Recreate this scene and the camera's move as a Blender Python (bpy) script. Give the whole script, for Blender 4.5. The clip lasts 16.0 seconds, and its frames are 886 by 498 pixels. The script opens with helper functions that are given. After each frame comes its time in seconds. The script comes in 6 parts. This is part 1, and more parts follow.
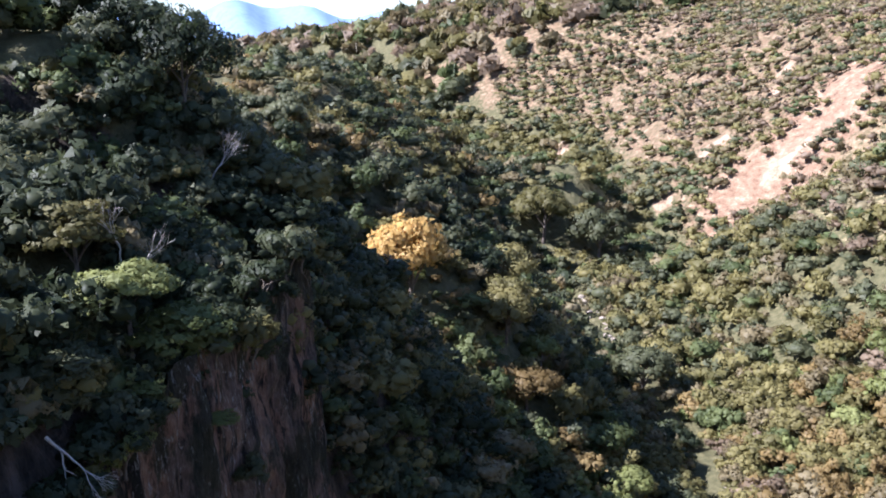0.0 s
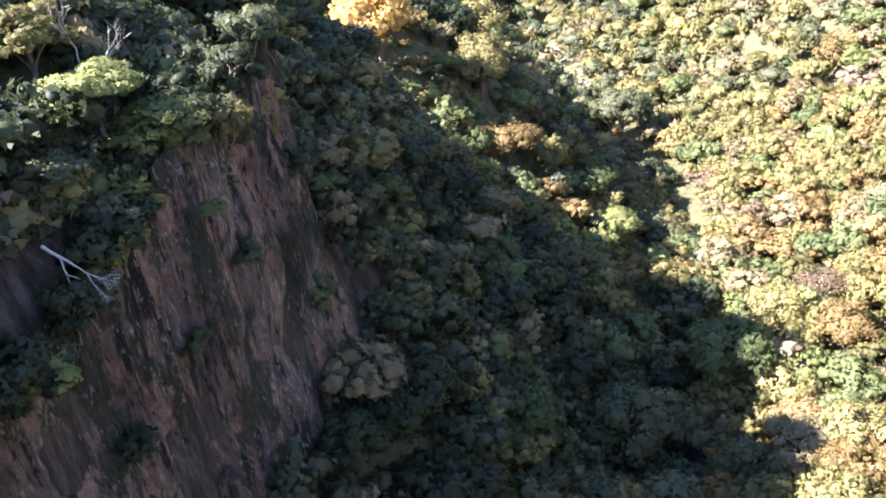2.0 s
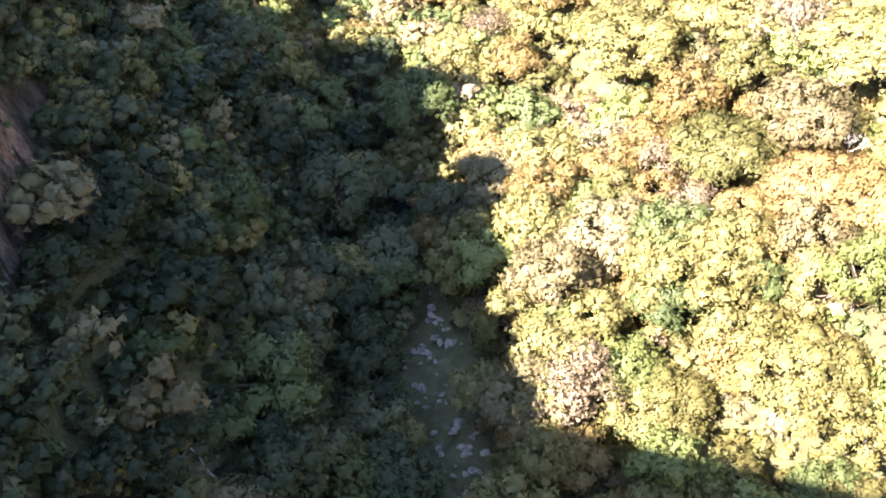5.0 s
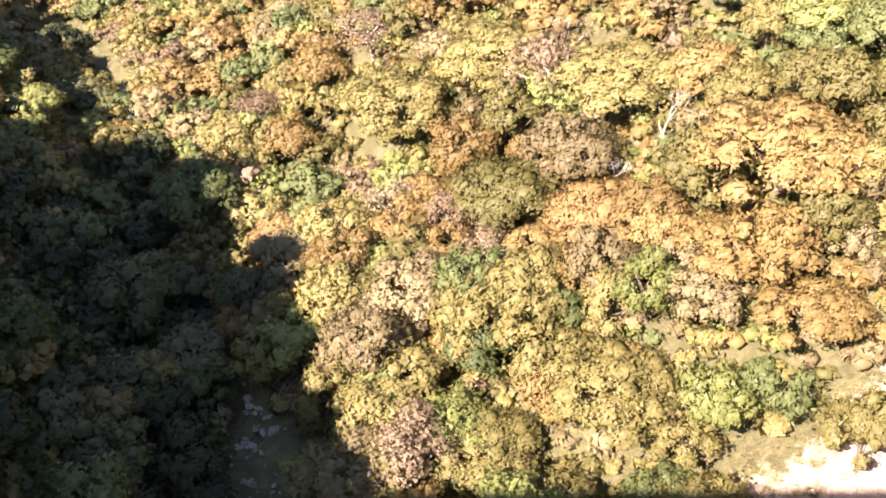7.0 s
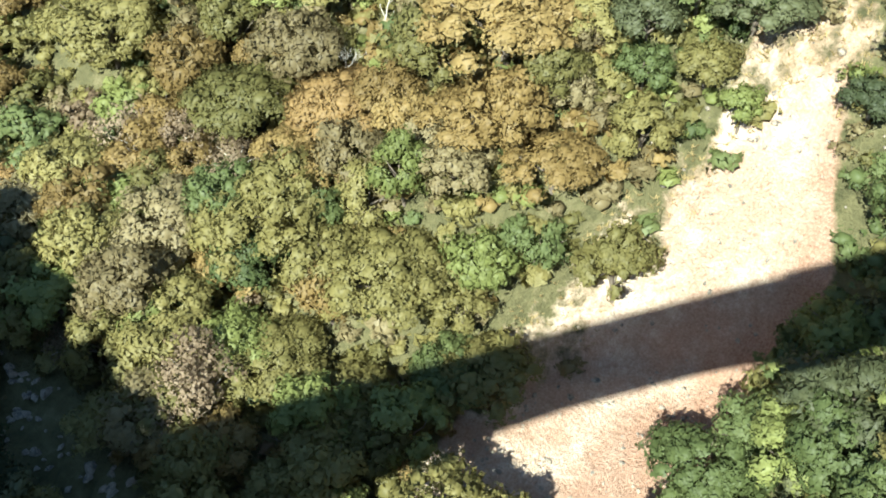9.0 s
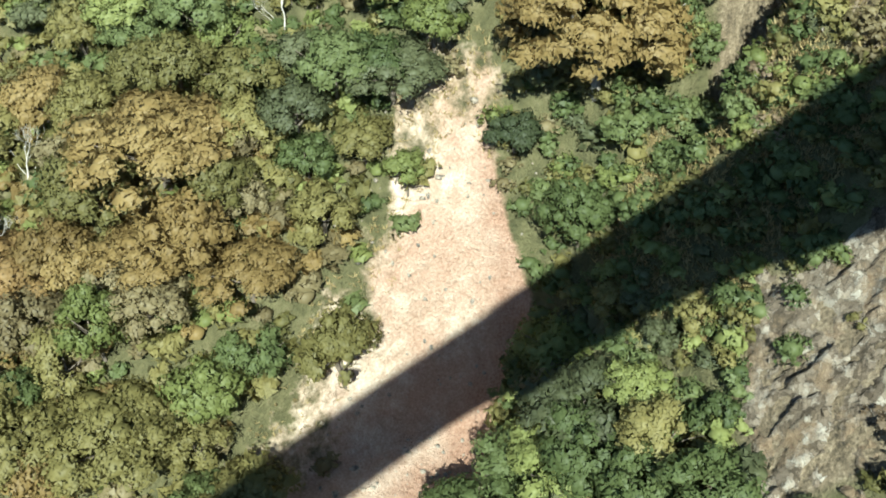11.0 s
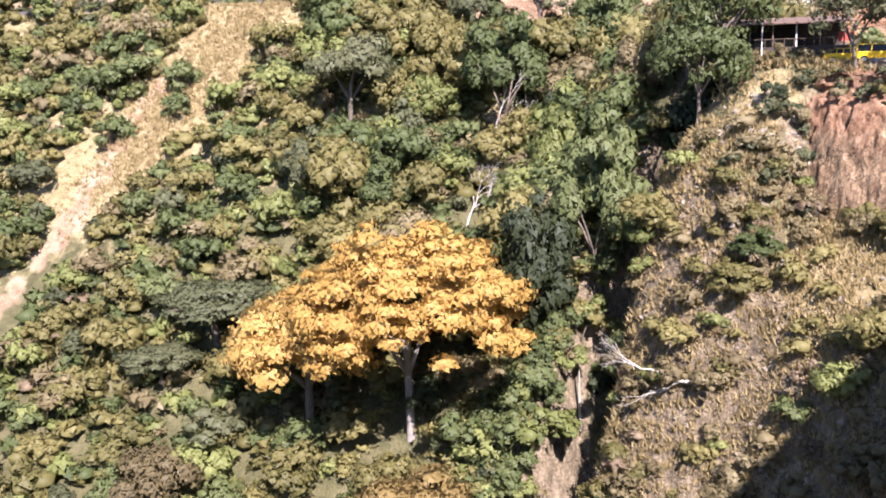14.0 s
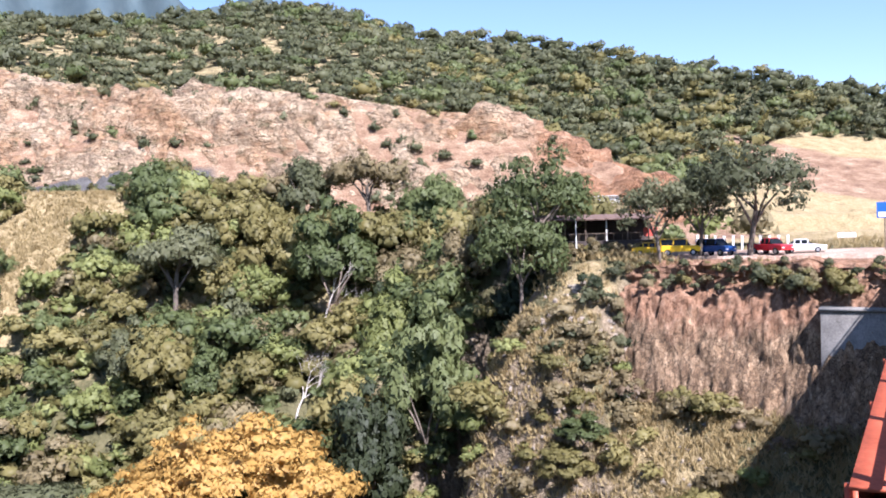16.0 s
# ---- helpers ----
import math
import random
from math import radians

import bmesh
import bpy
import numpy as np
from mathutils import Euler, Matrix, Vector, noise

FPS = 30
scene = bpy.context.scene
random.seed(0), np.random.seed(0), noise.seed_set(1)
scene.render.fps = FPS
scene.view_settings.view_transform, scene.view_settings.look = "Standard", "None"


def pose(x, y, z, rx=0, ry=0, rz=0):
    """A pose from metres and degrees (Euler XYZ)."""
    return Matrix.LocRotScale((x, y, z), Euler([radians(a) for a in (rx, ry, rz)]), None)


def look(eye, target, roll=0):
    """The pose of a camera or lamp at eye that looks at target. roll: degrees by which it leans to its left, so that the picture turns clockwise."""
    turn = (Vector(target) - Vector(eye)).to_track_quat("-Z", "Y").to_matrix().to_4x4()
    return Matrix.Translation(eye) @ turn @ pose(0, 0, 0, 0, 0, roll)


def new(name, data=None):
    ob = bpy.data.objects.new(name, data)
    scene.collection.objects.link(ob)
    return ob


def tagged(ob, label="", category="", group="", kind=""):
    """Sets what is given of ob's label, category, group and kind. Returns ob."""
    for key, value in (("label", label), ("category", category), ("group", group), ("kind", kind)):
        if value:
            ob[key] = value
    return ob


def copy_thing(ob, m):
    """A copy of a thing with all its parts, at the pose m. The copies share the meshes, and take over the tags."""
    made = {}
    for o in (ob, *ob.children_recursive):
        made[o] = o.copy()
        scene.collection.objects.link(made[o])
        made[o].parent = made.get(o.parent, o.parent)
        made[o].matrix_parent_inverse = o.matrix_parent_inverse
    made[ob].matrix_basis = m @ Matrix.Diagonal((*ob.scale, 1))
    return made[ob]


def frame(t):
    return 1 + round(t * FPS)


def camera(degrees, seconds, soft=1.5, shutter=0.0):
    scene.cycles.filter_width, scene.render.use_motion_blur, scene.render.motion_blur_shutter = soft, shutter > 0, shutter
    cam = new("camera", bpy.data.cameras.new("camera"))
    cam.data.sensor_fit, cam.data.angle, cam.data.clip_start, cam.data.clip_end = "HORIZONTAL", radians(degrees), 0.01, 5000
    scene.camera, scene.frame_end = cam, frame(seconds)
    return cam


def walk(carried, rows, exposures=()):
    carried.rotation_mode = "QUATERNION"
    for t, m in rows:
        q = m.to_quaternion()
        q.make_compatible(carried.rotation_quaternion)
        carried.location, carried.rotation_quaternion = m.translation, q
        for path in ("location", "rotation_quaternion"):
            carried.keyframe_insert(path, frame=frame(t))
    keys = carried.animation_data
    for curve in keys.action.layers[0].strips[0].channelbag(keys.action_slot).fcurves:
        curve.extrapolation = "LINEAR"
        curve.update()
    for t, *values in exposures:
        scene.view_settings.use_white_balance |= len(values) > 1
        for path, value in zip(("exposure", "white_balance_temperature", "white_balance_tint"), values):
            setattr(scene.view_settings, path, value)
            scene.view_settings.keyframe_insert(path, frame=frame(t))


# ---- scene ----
import itertools

# ---------------------------------------------------------------- camera
cam = camera(50.52, 16.0, soft=1.8)
EYE = (0.0, 0.0, 1.6)
TURN = (
    (0.0, 77.71, 1.41, -0.31),
    (0.5, 73.94, 3.04, -3.24),
    (1.0, 69.71, 4.03, -4.24),
    (1.5, 65.86, 6.53, -4.03),
    (2.0, 63.15, 7.16, -3.70),
    (2.5, 59.13, 6.91, -5.65),
    (3.0, 54.93, 6.21, -9.87),
    (3.5, 51.31, 6.35, -13.50),
    (4.0, 48.90, 6.05, -17.77),
    (4.5, 47.63, 5.72, -21.49),
    (4.7, 47.09, 5.54, -23.01),
    (6.8, 49.89, 5.82, -38.22),
    (7.0, 49.90, 5.20, -40.74),
    (7.5, 48.67, 5.47, -44.98),
    (8.0, 46.41, 4.00, -49.37),
    (8.2, 45.24, 3.72, -51.20),
    (10.3, 43.37, 1.98, -75.01),
    (10.5, 44.01, 1.91, -77.89),
    (11.0, 47.07, 2.56, -83.84),
    (11.5, 52.39, 2.89, -88.43),
    (12.0, 58.78, 3.31, -90.77),
    (12.5, 64.35, 3.00, -93.01),
    (13.0, 68.60, 2.59, -94.26),
    (13.5, 73.69, 3.07, -95.73),
    (14.0, 77.96, 2.18, -96.45),
    (14.5, 80.95, 1.20, -98.35),
    (15.0, 83.64, 1.06, -100.76),
    (15.5, 86.76, 1.38, -103.23),
    (16.0, 89.13, 1.57, -106.74),
)
# seconds, stops, kelvin, tint
EXPOSURE = ((0.0, 1.7, 5300, 23), (0.5, 2.1, 5500, 23), (1.5, 2.78, 5700, 25), (3.0, 3.47, 5800, 14), (4.7, 3.48, 6200, 16), (6.8, 2.68, 7000, 29), (7.5, 2.36, 6850, 23), (8.2, 2.08, 6250, 3), (10.3, 1.48, 5600, -11),
            (11.0, 1.35, 5600, -10), (12.0, 1.44, 5900, 3), (13.0, 1.64, 6000, 17), (14.0, 1.75, 5900, 27), (15.0, 1.69, 5800, 23), (16.0, 1.56, 5500, 24))
walk(cam, [(t, pose(*EYE, rx, ry, rz)) for t, rx, ry, rz in TURN], EXPOSURE)

# ---------------------------------------------------------------- sky and sun
SUN_AZ, SUN_EL = 262.0, 47.7
world = bpy.data.worlds.new("sky")
scene.world = world
world.use_nodes = True
wn = world.node_tree
sky = wn.nodes.new("ShaderNodeTexSky")
sky.sky_type, sky.sun_disc = "NISHITA", False
sky.sun_elevation, sky.sun_rotation = radians(SUN_EL), radians(SUN_AZ)
sky.air_density, sky.dust_density, sky.ozone_density = 1.0, 0.25, 1.3
wn.links.new(sky.outputs[0], wn.nodes["Background"].inputs[0])
wn.nodes["Background"].inputs[1].default_value = 0.069
lamp = bpy.data.lights.new("sun", "SUN")
lamp.energy, lamp.angle, lamp.color = 5.0, radians(0.53), (1.0, 0.93, 0.82)
sun = new("sun", lamp)
sun_to = Vector((math.sin(radians(SUN_AZ)) * math.cos(radians(SUN_EL)), math.cos(radians(SUN_AZ)) * math.cos(radians(SUN_EL)), math.sin(radians(SUN_EL))))
sun.matrix_world = look((0, 0, 60), Vector((0, 0, 60)) - sun_to)

# ---------------------------------------------------------------- materials
class Nodes:
    """A material's node tree, with short ways to add to it."""

    def __init__(self, name):
        self.mat = bpy.data.materials.new(name)
        self.mat.use_nodes = True
        self.t = self.mat.node_tree
        self.bsdf = self.t.nodes["Principled BSDF"]
        self.pos = self.t.nodes.new("ShaderNodeNewGeometry").outputs["Position"]

    def link(self, a, b):
        self.t.links.new(a, b)

    def noise(self, scale, detail=4.0, rough=0.6, stretch=None):
        n = self.t.nodes.new("ShaderNodeTexNoise")
        n.inputs["Scale"].default_value, n.inputs["Detail"].default_value, n.inputs["Roughness"].default_value = scale, detail, rough
        src = self.pos
        if stretch:
            m = self.t.nodes.new("ShaderNodeMapping")
            m.inputs["Scale"].default_value = stretch
            self.link(src, m.inputs[0])
            src = m.outputs[0]
        self.link(src, n.inputs["Vector"])
        return n.outputs["Fac"]

    def ramp(self, fac, stops):
        r = self.t.nodes.new("ShaderNodeValToRGB")
        e = r.color_ramp.elements
        while len(e) < len(stops):
            e.new(0.5)
        for el, (p, c) in zip(e, stops):
            el.position, el.color = p, (*c, 1) if len(c) == 3 else c
        self.link(fac, r.inputs[0])
        return r.outputs[0]

    def grey(self, fac, a, b):
        """fac stretched so that a gives 0 and b gives 1."""
        m = self.t.nodes.new("ShaderNodeMapRange")
        m.inputs[1].default_value, m.inputs[2].default_value = a, b
        self.link(fac, m.inputs[0])
        return m.outputs[0]

    def math(self, op, a, b):
        m = self.t.nodes.new("ShaderNodeMath")
        m.operation = op
        for k, v in enumerate((a, b)):
            if isinstance(v, (int, float)):
                m.inputs[k].default_value = v
            else:
                self.link(v, m.inputs[k])
        return m.outputs[0]

    def mix(self, fac, a, b, mode="MIX"):
        m = self.t.nodes.new("ShaderNodeMix")
        m.data_type, m.blend_type = "RGBA", mode
        if isinstance(fac, (int, float)):
            m.inputs[0].default_value = fac
        else:
            self.link(fac, m.inputs[0])
        for k, v in ((6, a), (7, b)):
            if isinstance(v, tuple):
                m.inputs[k].default_value = (*v, 1)
            else:
                self.link(v, m.inputs[k])
        return m.outputs[2]

    def cracks(self, scale, width, stretch=None):
        """1 along thin wandering joints, 0 on the faces between them."""
        f = self.math("ABSOLUTE", self.math("SUBTRACT", self.noise(scale, 3.0, 0.55, stretch), 0.5), 0.0)
        return self.grey(f, width, width * 0.15)

    def cells(self, scale, stretch=None):
        """A random grey for each angular block, and 1 along the joints between them."""
        out = []
        for feature in ("F1", "DISTANCE_TO_EDGE"):
            v = self.t.nodes.new("ShaderNodeTexVoronoi")
            v.feature = feature
            v.inputs["Scale"].default_value = scale
            warp = self.t.nodes.new("ShaderNodeTexNoise")
            warp.inputs["Scale"].default_value, warp.inputs["Detail"].default_value = scale * 1.3, 4.0
            self.link(self.pos, warp.inputs["Vector"])
            add = self.t.nodes.new("ShaderNodeVectorMath")
            add.operation = "MULTIPLY_ADD"
            self.link(warp.outputs["Color"], add.inputs[0])
            add.inputs[1].default_value = (1.6 / scale,) * 3
            self.link(self.pos, add.inputs[2])
            m = self.t.nodes.new("ShaderNodeMapping")
            m.inputs["Scale"].default_value = stretch or (1, 1, 1)
            self.link(add.outputs[0], m.inputs[0])
            self.link(m.outputs[0], v.inputs["Vector"])
            out.append(v.outputs["Color" if feature == "F1" else "Distance"])
        grey = self.t.nodes.new("ShaderNodeSeparateColor")
        self.link(out[0], grey.inputs[0])
        return grey.outputs[0], self.grey(out[1], 0.07, 0.01)

    def attr(self, name):
        a = self.t.nodes.new("ShaderNodeAttribute")
        a.attribute_name = name
        return a.outputs["Fac"]

    def random(self):
        return self.t.nodes.new("ShaderNodeObjectInfo").outputs["Random"]

    def island(self):
        return self.t.nodes.new("ShaderNodeNewGeometry").outputs["Random Per Island"]

    def bump(self, fac, strength, distance):
        b = self.t.nodes.new("ShaderNodeBump")
        b.inputs["Strength"].default_value, b.inputs["Distance"].default_value = strength, distance
        self.link(fac, b.inputs["Height"])
        self.link(b.outputs[0], self.bsdf.inputs["Normal"])

    def done(self, colour, rough=0.8, metal=0.0):
        if isinstance(colour, tuple):
            self.bsdf.inputs["Base Color"].default_value = (*colour, 1)
        else:
            self.link(colour, self.bsdf.inputs["Base Color"])
        self.bsdf.inputs["Roughness"].default_value = rough
        self.bsdf.inputs["Metallic"].default_value = metal
        self.bsdf.inputs["Specular IOR Level"].default_value = 0.25
        return self.mat


def leaf_material(name, dark, mid, light, joined=False, through_light=0.38, lace=5.5, gaps=0.42):
    """Leaf sprays: each face carries many small leaves with air between them."""
    n = Nodes(name)
    tree = n.attr("tint") if joined else n.random()
    f = n.math("ADD", n.math("MULTIPLY", tree, 0.5), n.math("MULTIPLY", n.noise(0.55, 3), 0.36))
    f = n.math("ADD", f, n.math("MULTIPLY", n.island(), 0.13))
    col = n.ramp(f, ((0.12, dark), (0.5, mid), (0.95, light)))
    n.done(col, 0.55)
    tr = n.t.nodes.new("ShaderNodeBsdfTranslucent")
    n.link(col, tr.inputs[0])
    mx = n.t.nodes.new("ShaderNodeMixShader")
    mx.inputs[0].default_value = through_light
    n.link(n.bsdf.outputs[0], mx.inputs[1])
    n.link(tr.outputs[0], mx.inputs[2])
    air = n.t.nodes.new("ShaderNodeBsdfTransparent")
    cut = n.t.nodes.new("ShaderNodeMixShader")
    n.link(n.math("GREATER_THAN", n.math("ADD", n.noise(lace, 2.0, 0.6), n.attr("solid")), gaps), cut.inputs[0])
    n.link(air.outputs[0], cut.inputs[1])
    n.link(mx.outputs[0], cut.inputs[2])
    n.link(cut.outputs[0], n.t.nodes["Material Output"].inputs[0])
    return n.mat


LEAF_COLOURS = {
    "green": ((0.058, 0.076, 0.027), (0.11, 0.133, 0.048), (0.18, 0.20, 0.08)),
    "olive": ((0.098, 0.094, 0.032), (0.188, 0.164, 0.058), (0.285, 0.248, 0.094)),
    "orange": ((0.145, 0.1, 0.036), (0.228, 0.16, 0.06), (0.32, 0.235, 0.094)),
    "gold": ((0.27, 0.155, 0.045), (0.45, 0.28, 0.075), (0.59, 0.405, 0.14)),
    "amber": ((0.215, 0.14, 0.055), (0.345, 0.235, 0.098), (0.465, 0.335, 0.15)),
    "pink": ((0.14, 0.1, 0.06), (0.225, 0.165, 0.105), (0.31, 0.235, 0.155)),
    "lime": ((0.115, 0.132, 0.04), (0.20, 0.218, 0.07), (0.29, 0.302, 0.11)),
    # Leaf colour darkened to deepen the left bank's shade.
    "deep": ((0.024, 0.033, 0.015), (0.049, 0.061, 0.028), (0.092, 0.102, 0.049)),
    "dry": ((0.12, 0.093, 0.045), (0.208, 0.168, 0.084), (0.3, 0.25, 0.138)),
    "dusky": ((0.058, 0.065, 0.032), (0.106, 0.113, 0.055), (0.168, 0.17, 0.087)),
}
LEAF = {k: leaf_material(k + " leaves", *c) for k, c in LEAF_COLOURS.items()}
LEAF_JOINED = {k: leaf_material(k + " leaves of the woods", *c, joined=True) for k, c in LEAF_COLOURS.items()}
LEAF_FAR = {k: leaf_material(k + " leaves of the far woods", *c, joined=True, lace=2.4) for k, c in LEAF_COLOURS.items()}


def bark_material(name, a, b):
    n = Nodes(name)
    f = n.noise(3.0, 5, 0.7, (2, 2, 0.4))
    n.bump(f, 0.6, 0.05)
    return n.done(n.ramp(f, ((0.3, a), (0.7, b))), 0.9)


BARK = bark_material("grey-brown bark", (0.06, 0.045, 0.035), (0.22, 0.18, 0.14))
GREY_BARK = bark_material("pale grey bark", (0.15, 0.13, 0.11), (0.36, 0.32, 0.28))
PALE_BARK = bark_material("bleached bark", (0.28, 0.25, 0.21), (0.55, 0.50, 0.44))


def ground_material():
    n = Nodes("hillside soil and litter")
    big, mid, fine = n.noise(0.05, 5), n.noise(0.45, 6, 0.65), n.noise(3.0, 5, 0.7)
    litter = n.ramp(mid, ((0.3, (0.065, 0.063, 0.028)), (0.55, (0.125, 0.114, 0.053)), (0.8, (0.2, 0.17, 0.095))))
    red = n.ramp(fine, ((0.3, (0.29, 0.165, 0.105)), (0.55, (0.43, 0.275, 0.195)), (0.8, (0.56, 0.41, 0.31))))
    soil = n.ramp(n.math("ADD", n.math("MULTIPLY", mid, 0.6), n.math("MULTIPLY", fine, 0.4)),
                  ((0.3, (0.28, 0.185, 0.125)), (0.46, (0.47, 0.345, 0.255)), (0.62, (0.66, 0.54, 0.43))))
    soil = n.mix(n.math("MULTIPLY", n.grey(n.noise(0.11, 5, 0.7), 0.42, 0.62), 0.85), soil, red)
    soil = n.mix(n.math("MULTIPLY", n.attr("red_earth"), 0.8), soil, n.ramp(fine, ((0.3, (0.21, 0.11, 0.07)), (0.55, (0.34, 0.195, 0.13)), (0.8, (0.46, 0.31, 0.23)))))
    grass = n.ramp(n.math("ADD", n.math("MULTIPLY", mid, 0.5), n.math("MULTIPLY", fine, 0.5)),
                   ((0.3, (0.14, 0.11, 0.05)), (0.48, (0.31, 0.24, 0.12)), (0.68, (0.48, 0.39, 0.225))))
    rock = n.ramp(n.math("ADD", n.math("MULTIPLY", n.noise(0.22, 6, 0.7, (1, 1, 2.2)), 0.65), n.math("MULTIPLY", fine, 0.35)),
                  ((0.34, (0.08, 0.052, 0.034)), (0.44, (0.21, 0.125, 0.075)), (0.54, (0.30, 0.20, 0.125)), (0.66, (0.46, 0.36, 0.24))))
    pale = n.ramp(n.noise(0.16, 8, 0.75), ((0.34, (0.14, 0.085, 0.055)), (0.46, (0.30, 0.20, 0.125)), (0.6, (0.46, 0.34, 0.23))))
    col = litter
    for name, c in (("grass", grass), ("rock", rock), ("soil", soil), ("pale", pale)):
        f = n.math("ADD", n.attr(name), n.math("MULTIPLY", n.math("SUBTRACT", mid, 0.5), 0.8))
        col = n.mix(n.grey(f, 0.35, 0.6), col, c)
    crag = n.ramp(n.math("ADD", n.math("MULTIPLY", n.noise(0.9, 6, 0.7, (1, 1, 0.25)), 0.6), n.math("MULTIPLY", fine, 0.4)),
                  ((0.36, (0.05, 0.04, 0.026)), (0.5, (0.19, 0.145, 0.092)), (0.66, (0.40, 0.32, 0.215))))
    col = n.mix(n.grey(n.attr("crag"), 0.3, 0.7), col, crag)
    # The left bank's crag, in a darker brown nearer to the cliff's.
    col = n.mix(n.grey(n.attr("dark_crag"), 0.3, 0.7), col, n.ramp(n.noise(0.8, 6, 0.75, (1, 1, 0.2)), ((0.36, (0.02, 0.018, 0.014)), (0.5, (0.065, 0.05, 0.038)), (0.64, (0.13, 0.1, 0.08)))))
    col = n.mix(n.grey(n.attr("ash"), 0.35, 0.65), col, n.ramp(mid, ((0.3, (0.05, 0.048, 0.045)), (0.7, (0.125, 0.12, 0.113)))))
    n.bump(n.math("ADD", mid, n.math("MULTIPLY", fine, 0.4)), 1.0, 1.0)
    return n.done(col, 0.95)


GROUND = ground_material()


def plain(name, colour, rough=0.7, metal=0.0, wear=0.25, scale=1.5):
    """A painted or solid surface with faint stains at two sizes."""
    n = Nodes(name)
    f = n.math("ADD", n.math("MULTIPLY", n.noise(scale, 4), 0.6), n.math("MULTIPLY", n.noise(scale * 9, 4), 0.4))
    lo = tuple(c * (1 - wear) for c in colour)
    hi = tuple(min(1, c * (1 + wear * 0.6)) for c in colour)
    n.bump(f, 0.25, 0.02)
    return n.done(n.ramp(f, ((0.35, lo), (0.65, hi))), rough, metal)


def rock_material(name, dark, red, grey, lichen, k=1.0, up=0.16):
    """Jointed cliff rock: reddish faces, dark cracks and streaks, pale lichen."""
    n = Nodes(name)
    col_n = n.noise(0.75 * k, 6, 0.7, (1, 1, up))
    big = n.noise(0.16 * k, 4, 0.6, (1, 1, 0.5))
    fine = n.noise(3.4 * k, 6, 0.8, (1, 1, min(1.0, up * 1.75)))
    base = n.ramp(n.math("ADD", n.math("MULTIPLY", big, 0.6), n.math("MULTIPLY", fine, 0.4)), ((0.38, grey), (0.52, red), (0.66, tuple(c * 1.25 for c in red))))
    base = n.mix(n.grey(fine, 0.53, 0.64), base, lichen)
    base = n.mix(n.grey(col_n, 0.5, 0.38), base, dark)
    base = n.mix(n.math("MULTIPLY", n.cracks(1.1 * k, 0.018), 0.85), base, dark)
    n.bump(n.math("ADD", col_n, n.math("MULTIPLY", fine, 0.5)), 0.9, 0.5)
    return n.done(base, 0.92)


def cliff_material():
    """Shady jointed rock: brown-red faces, black mossy blotches, bundles of pale lichen splinters."""
    n = Nodes("reddish jointed cliff rock")
    joints, fine = n.noise(0.8, 6, 0.7, (1, 1, 0.14)), n.noise(2.6, 6, 0.8, (1, 1, 0.3))
    blotch, belts = n.noise(0.2, 6, 0.7, (1, 1, 0.45)), n.noise(0.16, 4, 0.65, (1, 1, 0.6))
    red = n.noise(0.3, 4, 0.6, (1, 1, 0.3))
    grain = n.math("ADD", n.math("MULTIPLY", joints, 0.5), n.math("MULTIPLY", fine, 0.5))
    face = n.ramp(grain, ((0.36, (0.043, 0.032, 0.027)), (0.5, (0.118, 0.085, 0.068)), (0.64, (0.215, 0.163, 0.133))))
    bare = n.ramp(grain, ((0.36, (0.09, 0.054, 0.039)), (0.5, (0.21, 0.127, 0.089)), (0.64, (0.33, 0.23, 0.172))))
    face = n.mix(n.grey(red, 0.48, 0.56), face, bare)
    face = n.mix(n.grey(joints, 0.47, 0.4), face, (0.016, 0.014, 0.013))
    face = n.mix(n.math("MULTIPLY", n.grey(blotch, 0.49, 0.56), 0.9), face, n.ramp(fine, ((0.35, (0.012, 0.015, 0.01)), (0.7, (0.05, 0.052, 0.033)))))
    flecks = n.noise(2.4, 6, 0.75, (1, 1, 0.3))
    splinter = n.math("MULTIPLY", n.grey(flecks, 0.55, 0.66), n.grey(belts, 0.45, 0.57))
    face = n.mix(splinter, face, (0.34, 0.33, 0.31))
    n.bump(n.math("ADD", joints, n.math("MULTIPLY", fine, 0.5)), 1.0, 0.7)
    return n.done(face, 0.92)


